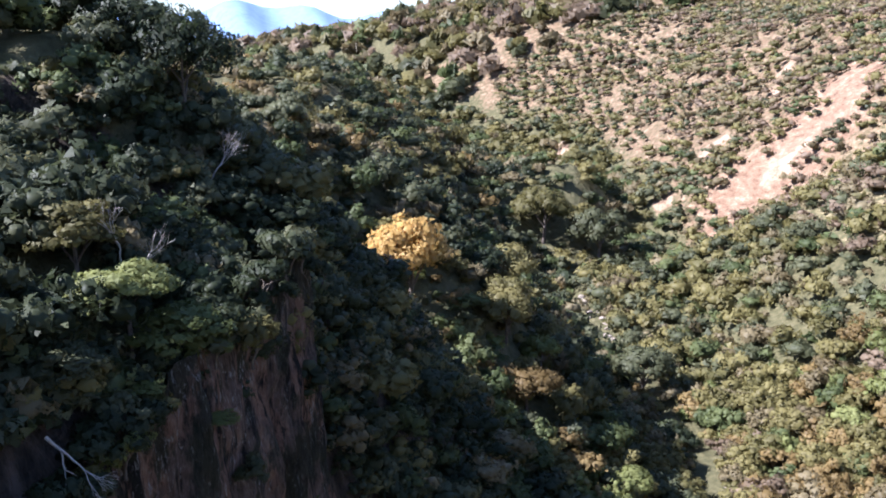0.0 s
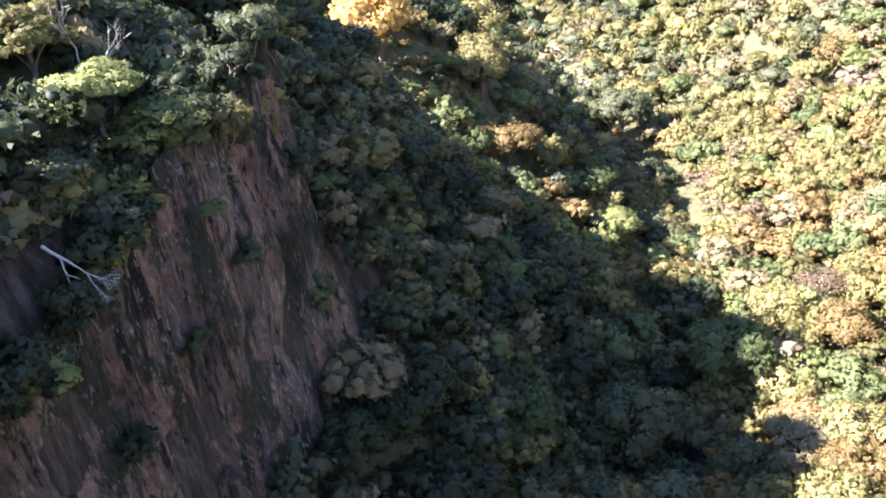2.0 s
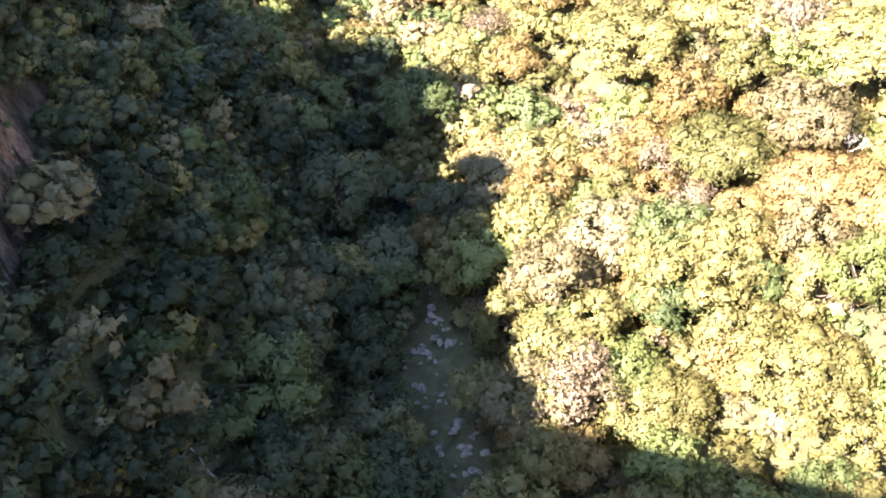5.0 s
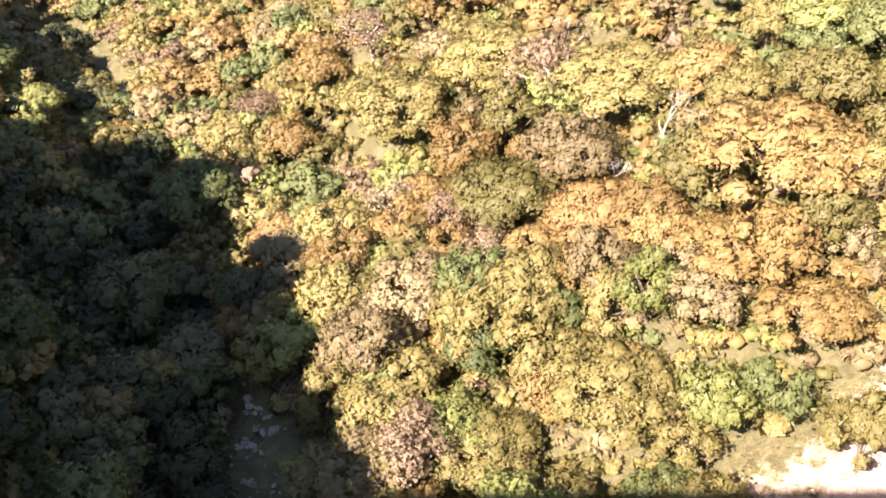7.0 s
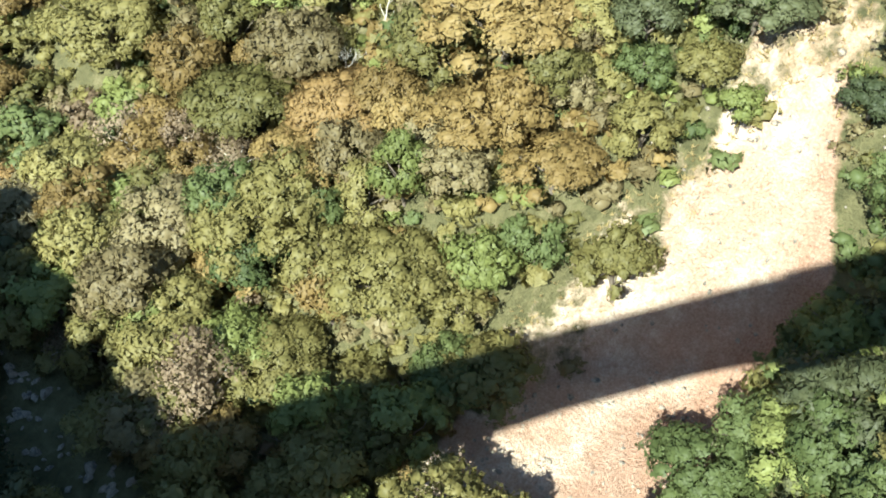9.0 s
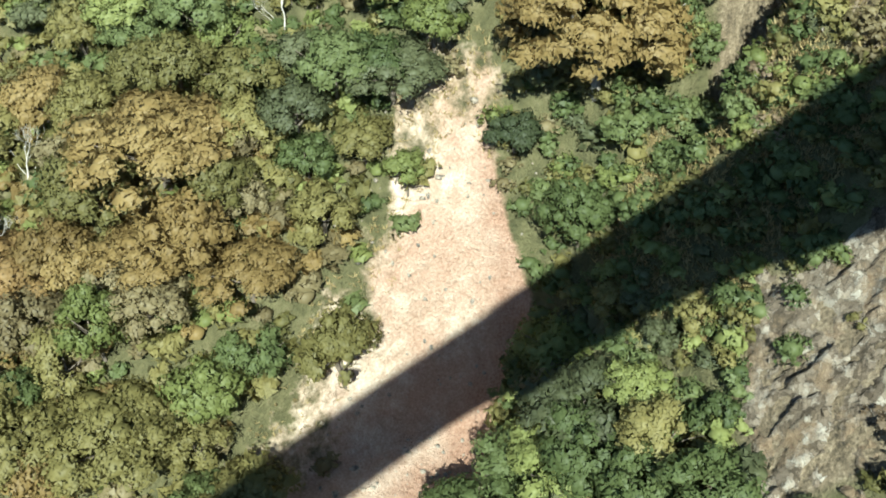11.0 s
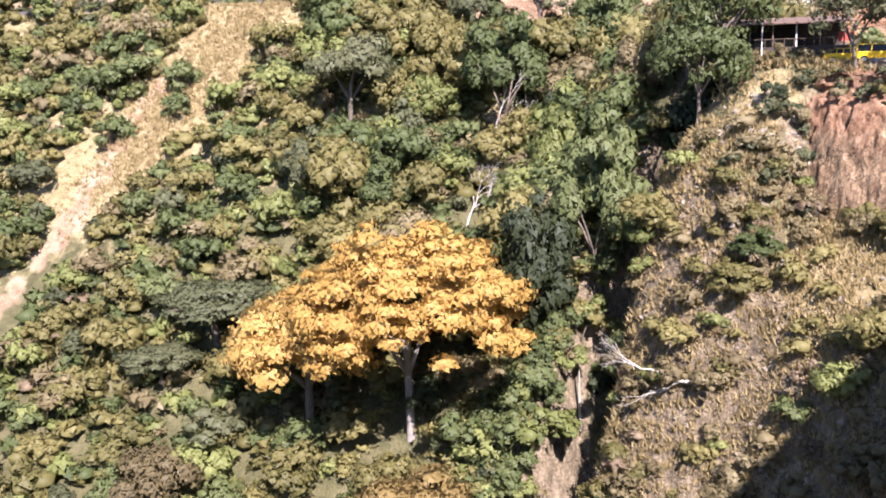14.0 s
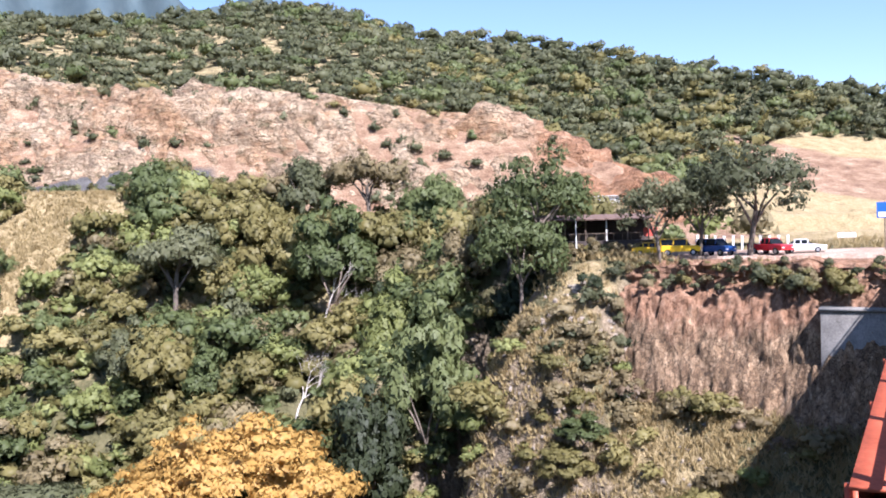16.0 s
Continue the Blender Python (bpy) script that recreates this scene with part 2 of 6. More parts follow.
def cutting_material():
    """Blasted road cutting: lying beds of orange, tan and pale rock, with dark shelves."""
    n = Nodes("orange-brown rock of the road cutting")
    beds, patch, fine = n.noise(0.45, 6, 0.7, (0.28, 0.28, 1.3)), n.noise(0.045, 7, 0.75), n.noise(0.8, 7, 0.8)
    f = n.math("ADD", n.math("MULTIPLY", beds, 0.5), n.math("MULTIPLY", fine, 0.5))
    orange = n.ramp(f, ((0.34, (0.13, 0.078, 0.042)), (0.45, (0.31, 0.18, 0.095)), (0.54, (0.42, 0.275, 0.155)), (0.66, (0.55, 0.42, 0.27))))
    tan = n.ramp(f, ((0.34, (0.14, 0.1, 0.066)), (0.45, (0.36, 0.265, 0.17)), (0.54, (0.49, 0.375, 0.245)), (0.66, (0.63, 0.52, 0.37))))
    col = n.mix(n.grey(patch, 0.42, 0.53), orange, tan)
    col = n.mix(n.math("MULTIPLY", n.grey(n.noise(0.16, 7, 0.8, (1, 1, 1.8)), 0.54, 0.62), 0.8), col, n.ramp(fine, ((0.4, (0.07, 0.062, 0.03)), (0.6, (0.20, 0.165, 0.085)))))
    gaps = n.math("MAXIMUM", n.cracks(0.32, 0.02, (0.5, 0.5, 1.6)), n.cracks(0.5, 0.016))
    col = n.mix(n.math("MULTIPLY", gaps, 0.3), col, (0.07, 0.045, 0.03))
    at = n.t.nodes.new("ShaderNodeSeparateXYZ")
    n.link(n.pos, at.inputs[0])
    south = n.math("ADD", at.outputs[1], n.math("MULTIPLY", n.noise(0.07, 4), 44.0))
    col = n.mix(n.math("MULTIPLY", n.grey(south, -40, -56), 0.75), col, n.ramp(f, ((0.34, (0.15, 0.07, 0.035)), (0.5, (0.34, 0.165, 0.085)), (0.66, (0.46, 0.27, 0.155)))))
    block, joint = n.cells(0.3, (0.6, 0.6, 1.5))
    col = n.mix(0.4, col, n.ramp(block, ((0.1, (0.55, 0.5, 0.46)), (0.9, (1.0, 1.0, 1.0)))), "MULTIPLY")
    col = n.mix(n.math("MULTIPLY", joint, 0.3), col, (0.08, 0.05, 0.032))
    n.bump(n.math("SUBTRACT", f, n.math("MULTIPLY", gaps, 0.4)), 1.0, 1.8)
    return n.done(col, 0.95)


CLIFF_ROCK = cliff_material()
CUT_ROCK = cutting_material()
def outcrop_material():
    """Fractured rock: tan, brown and grey blocks with dark joints and straw in the cracks."""
    n = Nodes("grey-brown fractured outcrop")
    (big, wide), (small, thin) = n.cells(0.55, (1, 1.5, 0.7)), n.cells(1.5, (1.4, 1, 0.8))
    fine, patch = n.noise(3.0, 6, 0.75), n.noise(0.3, 4)
    f = n.math("ADD", n.math("ADD", n.math("MULTIPLY", big, 0.35), n.math("MULTIPLY", small, 0.3)), n.math("MULTIPLY", fine, 0.4))
    col = n.ramp(f, ((0.3, (0.09, 0.068, 0.045)), (0.5, (0.2, 0.155, 0.11)), (0.68, (0.32, 0.265, 0.2)), (0.88, (0.5, 0.45, 0.37))))
    col = n.mix(n.math("MULTIPLY", n.grey(patch, 0.52, 0.6), 0.7), col, n.ramp(fine, ((0.35, (0.16, 0.1, 0.06)), (0.65, (0.34, 0.25, 0.15)))))
    col = n.mix(n.math("MULTIPLY", n.math("MULTIPLY", n.math("MAXIMUM", wide, n.math("MULTIPLY", thin, 0.7)), n.grey(fine, 0.4, 0.6)), 0.75), col, (0.035, 0.028, 0.02))
    n.bump(f, 1.0, 0.9)
    return n.done(col, 0.92)


OUTCROP_ROCK = outcrop_material()
BOULDER_ROCK = rock_material("pale grey boulders", (0.14, 0.125, 0.11), (0.35, 0.29, 0.225), (0.27, 0.235, 0.195), (0.48, 0.42, 0.34), 1.0, 1.0)


def bank_material():
    """Raw red earth above, splintered brown rock below, with a wavering boundary."""
    n = Nodes("red earth over splintered brown rock")
    z = n.t.nodes.new("ShaderNodeSeparateXYZ")
    n.link(n.pos, z.inputs[0])
    ribs, fine, big = n.noise(1.7, 6, 0.72, (1, 1, 0.3)), n.noise(3.2, 5, 0.75), n.noise(0.35, 3)
    earth = n.ramp(n.math("ADD", n.math("MULTIPLY", ribs, 0.75), n.math("MULTIPLY", fine, 0.25)), ((0.36, (0.10, 0.052, 0.028)), (0.5, (0.245, 0.135, 0.078)), (0.64, (0.36, 0.235, 0.15))))
    rock = n.ramp(n.math("ADD", n.math("MULTIPLY", ribs, 0.65), n.math("MULTIPLY", fine, 0.35)), ((0.36, (0.1, 0.064, 0.037)), (0.48, (0.25, 0.163, 0.094)), (0.6, (0.42, 0.3, 0.185))))
    h = n.math("ADD", z.outputs[2], n.math("MULTIPLY", big, 7.0))
    chip, joint = n.cells(1.1, (1.5, 1.5, 0.42))
    rock = n.mix(0.7, rock, n.ramp(chip, ((0.05, (0.45, 0.43, 0.42)), (0.95, (1.0, 1.0, 1.0)))), "MULTIPLY")
    rock = n.mix(n.math("MULTIPLY", joint, 0.7), rock, (0.03, 0.021, 0.015))
    col = n.mix(n.grey(h, -5.6, -3.6), rock, earth)
    gaps = n.math("MAXIMUM", n.cracks(0.9, 0.022, (1, 1, 0.5)), n.cracks(1.7, 0.02))
    col = n.mix(n.math("MULTIPLY", gaps, 0.4), col, (0.035, 0.022, 0.016))
    n.bump(n.math("SUBTRACT", n.math("ADD", ribs, n.math("MULTIPLY", fine, 0.5)), n.math("MULTIPLY", gaps, 0.4)), 0.7, 0.35)
    return n.done(col, 0.95)


BANK_FACE = bank_material()


def water_material():
    n = Nodes("dark river water")
    f = n.noise(1.2, 3)
    n.bump(f, 0.4, 0.15)
    return n.done(n.ramp(f, ((0.3, (0.012, 0.02, 0.022)), (0.7, (0.03, 0.04, 0.042)))), 0.12)


def far_material(name, a, b):
    n = Nodes(name)
    return n.done(n.ramp(n.noise(0.03, 8, 0.75), ((0.38, a), (0.62, b))), 1.0)

# ---------------------------------------------------------------- the lie of the land
def rnd(ix, iy, seed):
    h = (ix.astype(np.int64) * 374761393 + iy.astype(np.int64) * 668265263 + seed * 974711) & 0x7FFFFFFF
    h = ((h ^ (h >> 13)) * 1274126177) & 0x7FFFFFFF
    return ((h ^ (h >> 16)) & 0xFFFF) / 65535.0


def vnoise(x, y, seed=0):
    """Smooth value noise between 0 and 1, for arrays."""
    ix, iy = np.floor(x), np.floor(y)
    fx, fy = x - ix, y - iy
    fx, fy = fx * fx * (3 - 2 * fx), fy * fy * (3 - 2 * fy)
    a, b = rnd(ix, iy, seed), rnd(ix + 1, iy, seed)
    c, d = rnd(ix, iy + 1, seed), rnd(ix + 1, iy + 1, seed)
    return (a * (1 - fx) + b * fx) * (1 - fy) + (c * (1 - fx) + d * fx) * fy


def fbm(x, y, size, octaves=4, seed=0):
    """Noise around 0, amplitude about 1, with its largest swells size metres apart."""
    out, amp, tot = 0, 1.0, 0.0
    for k in range(octaves):
        out = out + amp * (vnoise(x / size + 17.3 * k, y / size - 9.1 * k, seed + k) - 0.5)
        tot += amp
        amp, size = amp * 0.5, size * 0.5
    return out * 2 / tot


def step01(a, b, v):
    t = np.clip((v - a) / (b - a), 0, 1)
    return t * t * (3 - 2 * t)


RIVER_Y = (-900, -400, -100, 0, 60, 165, 205, 300, 400, 520, 700, 950)
RIVER_X = (-250, -120, -32, 0, 18.7, 53, 60, 44, 55, 40, -90, -330)
RIVER_Z = (-110, -100, -96, -95, -95, -94.5, -94, -88, -80, -66, -48, -30)
_yy = np.arange(-900, 951, 5.0)
_xx = np.convolve(np.pad(np.interp(_yy, RIVER_Y, RIVER_X), 6, mode="edge"), np.ones(13) / 13, "valid")
_dx = np.gradient(_xx, 5.0)


def river_x(y):
    return np.interp(y, _yy, _xx)


def river_z(y):
    return np.interp(y, RIVER_Y, RIVER_Z)


def across(x, y):
    """Distance to the right of the river."""
    s = np.interp(y, _yy, _dx)
    return (x - river_x(y)) / np.sqrt(1 + np.minimum(s * s, 1.2))


EDGE = (72.0, -62.0)          # plateau corner beside the abutment
EDGE_N = (-0.518, 0.855)      # out over the gorge
EDGE_A = (0.855, 0.518)       # along the plateau's rim


def rim(x, y):
    """Distance out from the plateau's rim, and along it."""
    px, py = x - EDGE[0], y - EDGE[1]
    return px * EDGE_N[0] + py * EDGE_N[1], px * EDGE_A[0] + py * EDGE_A[1]


def gully_al(q):
    """Where the steep gully lies along the rim, q metres out from it."""
    return 40 - 0.3 * np.maximum(0, q - 14)


CUT_Y = (-260, -112, -90, -72, -55, -39, -20, 0, 16, 34, 60, 150, 300, 420)      # height of the road cutting along the valley
CUT_H = (1, 3, 11, 22.5, 27.5, 29, 28, 23.5, 26, 31, 29, 18, 8, 3)


def land(x, y):
    x, y = np.asarray(x, float), np.asarray(y, float)
    d, zr = across(x, y), river_z(y)
    wob = fbm(x, y, 60, 4, 3)
    # right bank: talus slope, road bench, cutting, wooded hill
    dd = d + 7 * fbm(x, y, 45, 3, 11)
    top = np.interp(y, (-300, -110, -60, -30, 0, 40, 120, 400, 520, 700, 1000), (2, 0, 0, 4, 10, 12, 11, 9, 12, 16, 12))
    top = top - 30 * (1 - step01(-220, -10, x)) * step01(430, 700, y)
    base = zr + 2 + 0.1 * np.clip(dd, 0, 28) + 0.72 * np.maximum(0, dd - 28)
    start = 28 + (top - zr - 5) / 0.72
    cut = np.interp(y, CUT_Y, CUT_H)
    e = d - start
    crest = np.interp(y, (-500, -330, -240, -200, -160, -60, 0, 90, 200, 420, 600, 900), (3, 6, 22, 40, 65, 88, 74, 62, 60, 62, 42, 28))
    crest = crest * (0.2 + 0.8 * step01(-170, 160, x))
    hill = np.minimum(0.36 * np.maximum(0, e - 18 - cut * 1.1 - 12), np.maximum(0, crest - top - cut) + 12 * wob * step01(-260, -140, y))
    right = np.minimum(base, top + 0.02 * np.maximum(0, e)) + cut * step01(0, 1, (e - 18) / (cut * 1.1 + 1)) + hill
    face = step01(0.02, 0.2, (e - 18) / (cut * 1.1 + 1)) * (1 - step01(0.9, 1.1, (e - 18) / (cut * 1.1 + 1))) * (np.abs(y) < 330)
    right = right + face * (2.6 * fbm(x, y, 17, 4, 63) + 1.2 * (vnoise(x / 30 + y / 9, right / 5.0, 64) - 0.5))
    # side valley that parts the near spur from the far slope
    t = ((x - 70) * 80 + (y - 372) * -47) / (80 ** 2 + 47 ** 2)
    right = right - 20 * np.exp(-(((x - 70) * 47 + (y - 372) * 80) / 92.8 / 24) ** 2) * step01(-0.3, 0.25, t) * (1 - step01(1.1, 2.0, t))
    # left bank: talus, rock wall, steep wooded shoulder
    a = -d + 5 * fbm(x, y, 40, 3, 23)
    wall = np.interp(a, (0, 12, 41, 44.5, 56, 75, 90, 250, 900), (0, 2, 37, 70, 80, 91, 95, 90, 90))
    open_ = np.interp(a, (0, 12, 60, 90, 130, 260, 900), (0, 2, 52, 74, 78, 74, 55))
    bluff = np.interp(a, (0, 12, 30, 55, 75, 130, 260, 900), (0, 2, 24, 66, 84, 90, 82, 60))
    b = step01(90, 104, y) * (1 - step01(124, 158, y))
    open_ = open_ * (1 - b) + bluff * b
    open_ = open_ * np.clip((-10 - zr) / 78, 0.15, 1.1)
    w = step01(18, 34, y) * (1 - step01(89, 103, y))
    south = 1 - step01(10, 34, y)
    open_ = open_ * (1 - south) + np.interp(a, (0, 12, 50, 80, 130, 260, 900), (0, 2, 50, 94, 112, 125, 170)) * south
    left = zr + wall * w + open_ * (1 - w)
    left = left + 5 * np.exp(-((y - 195 + 0.5 * (a - 60)) / 26.0) ** 2) * step01(25, 62, a) * (1 - step01(110, 200, a))
    left = left + 8 * np.exp(-((y - 112) / 13.0) ** 2) * step01(36, 50, a) * (1 - step01(80, 110, a))
    left = left + 4 * np.exp(-((y - 330) / 42.0) ** 2) * step01(10, 60, a) * (1 - step01(130, 220, a))
    left = left - 16 * np.exp(-((y - 262 - 0.3 * (a - 60)) / 30.0) ** 2) * step01(25, 70, a)
    left = left - 7.0 * np.exp(-((y - 168) / 17.0) ** 2) * step01(18, 50, a) * (1 - step01(110, 200, a))
    yy = y - 170 + 0.14 * (a - 60)
    left = left - 21 * np.exp(-(yy / np.where(yy < 0, 15.0, 30.0)) ** 2) * step01(44, 76, a) * (1 - step01(170, 240, a))
    left = left + 3 * wob * step01(50, 100, a)
    z = np.where(d > 0, right, left)
    # plateau spur with its rock face, beside the bridge's end
    q, al = rim(x, y)
    q = q + 2.0 * fbm(x, y, 14, 3, 31)
    spur = np.interp(q, (-60, -2.6, -1, 2.5, 6, 9, 15, 28, 50, 72, 110), (-0.9, -1.2, -3.5, -13, -15.5, -17.5, -24, -47, -74, -92, -93))
    soft_spur = np.interp(q, (-60, 0, 5, 12, 28, 50, 72, 110), (-0.9, -1.2, -5, -12, -42, -72, -92, -93))
    spur = spur + (soft_spur - spur) * step01(19, 27, al)
    spur = np.maximum(spur, zr + 2)
    shelf = -1.2 - 1.1 * np.maximum(0, q + 7) - 0.9 * np.maximum(0, al - 52)
    spur = np.where(q < -6, np.maximum(spur, z), spur)
    z = np.where(d > 0, np.maximum(z, shelf), z)
    k = (1 - step01(33, 48, al)) * (d > 0) * step01(-260, -160, al)
    z = z * (1 - k) + spur * k
    z = z - 19 * np.exp(-(np.abs(al - gully_al(q)) / 3.4) ** 3) * step01(-12, 2, q) * (1 - step01(28, 42, q)) * (d > 0)
    # wooded knoll where the gorge bends
    z = z + 30 * np.exp(-(((x - 50) / 24) ** 2 + ((y - 400) / 34) ** 2))
    # hollow of the slip
    z = z - 13 * np.exp(-(((x - 62) / 26) ** 2 + ((y - 10) / 17) ** 2))
    z = np.maximum(z, zr + 0.8 * step01(2, 6, np.abs(d)))
    return z + 0.5 * fbm(x, y, 9, 3, 41)


def slip(x, y):
    """1 on the bare earth of the slip."""
    mid = np.interp(x, (50, 60, 70, 75, 80, 86), (22, 18, 13.5, 9.5, 8.5, 10.5))
    half = np.interp(x, (50, 60, 70, 75, 80, 84, 88), (11, 9.5, 8, 8.5, 6.0, 2.4, -2.5)) + 2.2 * fbm(x, y, 8, 3, 51)
    half = half + np.interp(x, (50, 58, 66, 74), (3.0, 3.0, 1.5, 0)) * (y < mid)
    return step01(-0.8, 0.8, half - np.abs(y - mid)) * step01(36, 41, x)


def red_side(x, y):
    """1 on the redder, fresher earth along one side of the slip."""
    mid = np.interp(x, (50, 60, 70, 75, 80, 86), (22, 18, 13.5, 9.5, 8.5, 10.5))
    return step01(-0.5, 4.5, mid - y + 2.5 * fbm(x, y, 5, 3, 57)) * step01(40, 46, x) * (1 - step01(84, 92, x)) * (np.abs(y - mid) < 20)


def slip_fringe(x, y):
    """1 on the dry grassy earth beside and above the slip."""
    side = np.interp(x, (50, 60, 70, 75, 80, 86), (35, 30, 23.5, 20, 16.5, 16))
    return np.clip((1 - step01(2.0, 4.5, np.abs(y - side) + 2 * fbm(x, y, 5, 3, 53))) * step01(54, 60, x) * (1 - step01(86, 90, x)) + 1 - step01(5.2, 7.8, np.hypot(x - 88.5, (y - 11.5) * 0.8) + 2 * fbm(x, y, 5, 3, 54)), 0, 1)


def path_mask(x, y):
    """1 on the eroded track up the slope."""
    best = 0
    for (x0, y0), (x1, y1), wd in (((120, 61), (144, 42), 1.7), ((144, 42), (158, 37), 1.8), ((158, 37), (170, 27), 2.2)):
        t = np.clip(((x - x0) * (x1 - x0) + (y - y0) * (y1 - y0)) / ((x1 - x0) ** 2 + (y1 - y0) ** 2), 0, 1)
        r = np.hypot(x - x0 - t * (x1 - x0), y - y0 - t * (y1 - y0)) + 0.9 * fbm(x, y, 5, 2, 61)
        best = np.maximum(best, 1 - step01(wd * 0.6, wd * 1.2, r))
    return best


def track_verge(x, y):
    """True beside the track and on its downhill side, where nothing tall grows."""
    t = np.clip(((x - 118) * 26 + (y - 59.5) * -19) / (26 ** 2 + 19 ** 2), 0, 1)
    return np.hypot(x - 118 - 26 * t, y - 59.5 + 19 * t) < 3.8


def scar_rim(x, y):
    """1 on the broken brown rock round the far slide."""
    d = across(x, y)
    t = (d - 55) / 75
    half = 9 + 5 * t + 22 * fbm(x, y, 40, 4, 85)
    return step01(-6, 6, half - np.abs(y - 368 - 10 * t)) * step01(-0.05, 0.1, t) * (1 - step01(1.0, 1.2, t))


def outcrop(x, y):
    """1 on the broken grey rock below the bridge's end."""
    return step01(0, 3, 11.5 - np.abs(x - 55.5) + 3 * fbm(x, y, 8, 3, 87)) * step01(0, 3, 8.5 - np.abs(y + 27) + 3 * fbm(x, y, 8, 3, 88))


def cutting(x, y):
    """1 on the bare rock and earth of the road cutting."""
    d = across(x, y)
    top = np.interp(y, (-300, -110, -60, -30, 0, 40, 120, 400), (2, 0, 0, 4, 10, 12, 11, 9))
    e = d - 28 - (top - river_z(y) - 5) / 0.72
    cut = np.interp(y, CUT_Y, CUT_H)
    n = 5 * fbm(x, y, 22, 3, 71)
    return step01(2, 7, e + n) * (1 - step01(4, 9, e + n - cut * 1.1 - 20)) * step01(-110, -94, y + n) * (1 - step01(260, 330, y))


SCAR = (((119, 361), (143, 366), 1.0, 2.6), ((143, 366), (166, 369), 2.6, 3.6), ((150, 428), (160, 438), 4, 5))      # runs of the pale slide: two ends, half widths


def far_scar(x, y):
    """1 on the pale slide far up the gorge."""
    d = across(x, y)
    m = 0
    for (x0, y0), (x1, y1), w0, w1 in SCAR:
        t = np.clip(((x - x0) * (x1 - x0) + (y - y0) * (y1 - y0)) / ((x1 - x0) ** 2 + (y1 - y0) ** 2), 0, 1)
        r = np.hypot(x - x0 - t * (x1 - x0), y - y0 - t * (y1 - y0))
        m = np.maximum(m, step01(-2.5, 2.5, w0 + (w1 - w0) * t + 3 * fbm(x, y, 16, 4, 81) - r))
    n = 9 * fbm(x, y, 28, 3, 83)
    b = 1 - step01(5, 9, np.hypot(x - 122, y - 415) + n)
    c = 1 - step01(6, 11, np.hypot(x - 66, y - 520) + n)
    f = 1 - step01(5, 8, np.hypot(x - 96, y - 395) + n)
    return np.clip(m + b + c + f, 0, 1)


def dry_grass(x, y):
    q, al = rim(x, y)
    t = np.clip(((x - 182) * -31 + (y - 9) * 28) / (31 ** 2 + 28 ** 2), 0, 1)
    g = 1 - step01(7.5, 11, np.hypot(x - 182 + 31 * t, y - 9 - 28 * t) + 5 * fbm(x, y, 12, 3, 91))
    edge = slip_fringe(x, y)
    field = step01(12, 20, -q) * (1 - step01(148, 166, -q + 12 * fbm(x, y, 30, 3, 94))) * (1 - step01(56, 72, al)) * (1 - step01(-90, -80, y))
    ledge = step01(-1, 2, q) * (1 - step01(24, 32, q)) * (1 - step01(28, 36, al))
    slopes = (0.5 - 0.22 * (1 - step01(-100, -75, y))) * step01(118, 150, x) * step01(-270, -230, y) * (1 - step01(340, 400, np.hypot(x, y)))
    upper = 0.44 * step01(120, 200, y) * step01(50, 75, across(x, y)) * (1 - step01(600, 800, y)) * step01(-0.25, 0.2, fbm(x, y, 90, 3, 96))
    return np.clip(g + np.maximum(slopes, upper) + 0.42 * edge + field + 0.8 * ledge * step01(-0.2, 0.3, fbm(x, y, 9, 3, 95)), 0, 1)


def lot(x, y):
    """1 on the dusty parking place and the track behind it."""
    q, al = rim(x, y)
    n = 1.5 * fbm(x, y, 9, 3, 97)
    return step01(0.5, 2.5, -q + n) * (1 - step01(14, 19, -q + n)) * (1 - step01(26, 34, al)) * step01(-80, -60, al)


def road_bank(x, y):
    """1 on the low brown road bank behind the grass field."""
    q, al = rim(x, y)
    return 0.9 * step01(106, 114, -q + 5 * fbm(x, y, 14, 3, 98)) * (1 - step01(136, 146, -q + 5 * fbm(x, y, 14, 3, 98))) * (1 - step01(74, 86, al)) * (1 - step01(-96, -88, y))


def ash(x, y):
    """1 on the dark gravel bank beside the hillside track."""
    n = 2.5 * fbm(x, y, 10, 3, 99)
    return step01(-1, 1.5, 10 - np.abs(x - 193 - 0.22 * y + n)) * step01(-16, -8, y + n) * (1 - step01(60, 70, y + n))

# ---------------------------------------------------------------- ground, water, distance
def unit(v):
    return v / np.maximum(np.linalg.norm(v, axis=-1, keepdims=True), 1e-9)


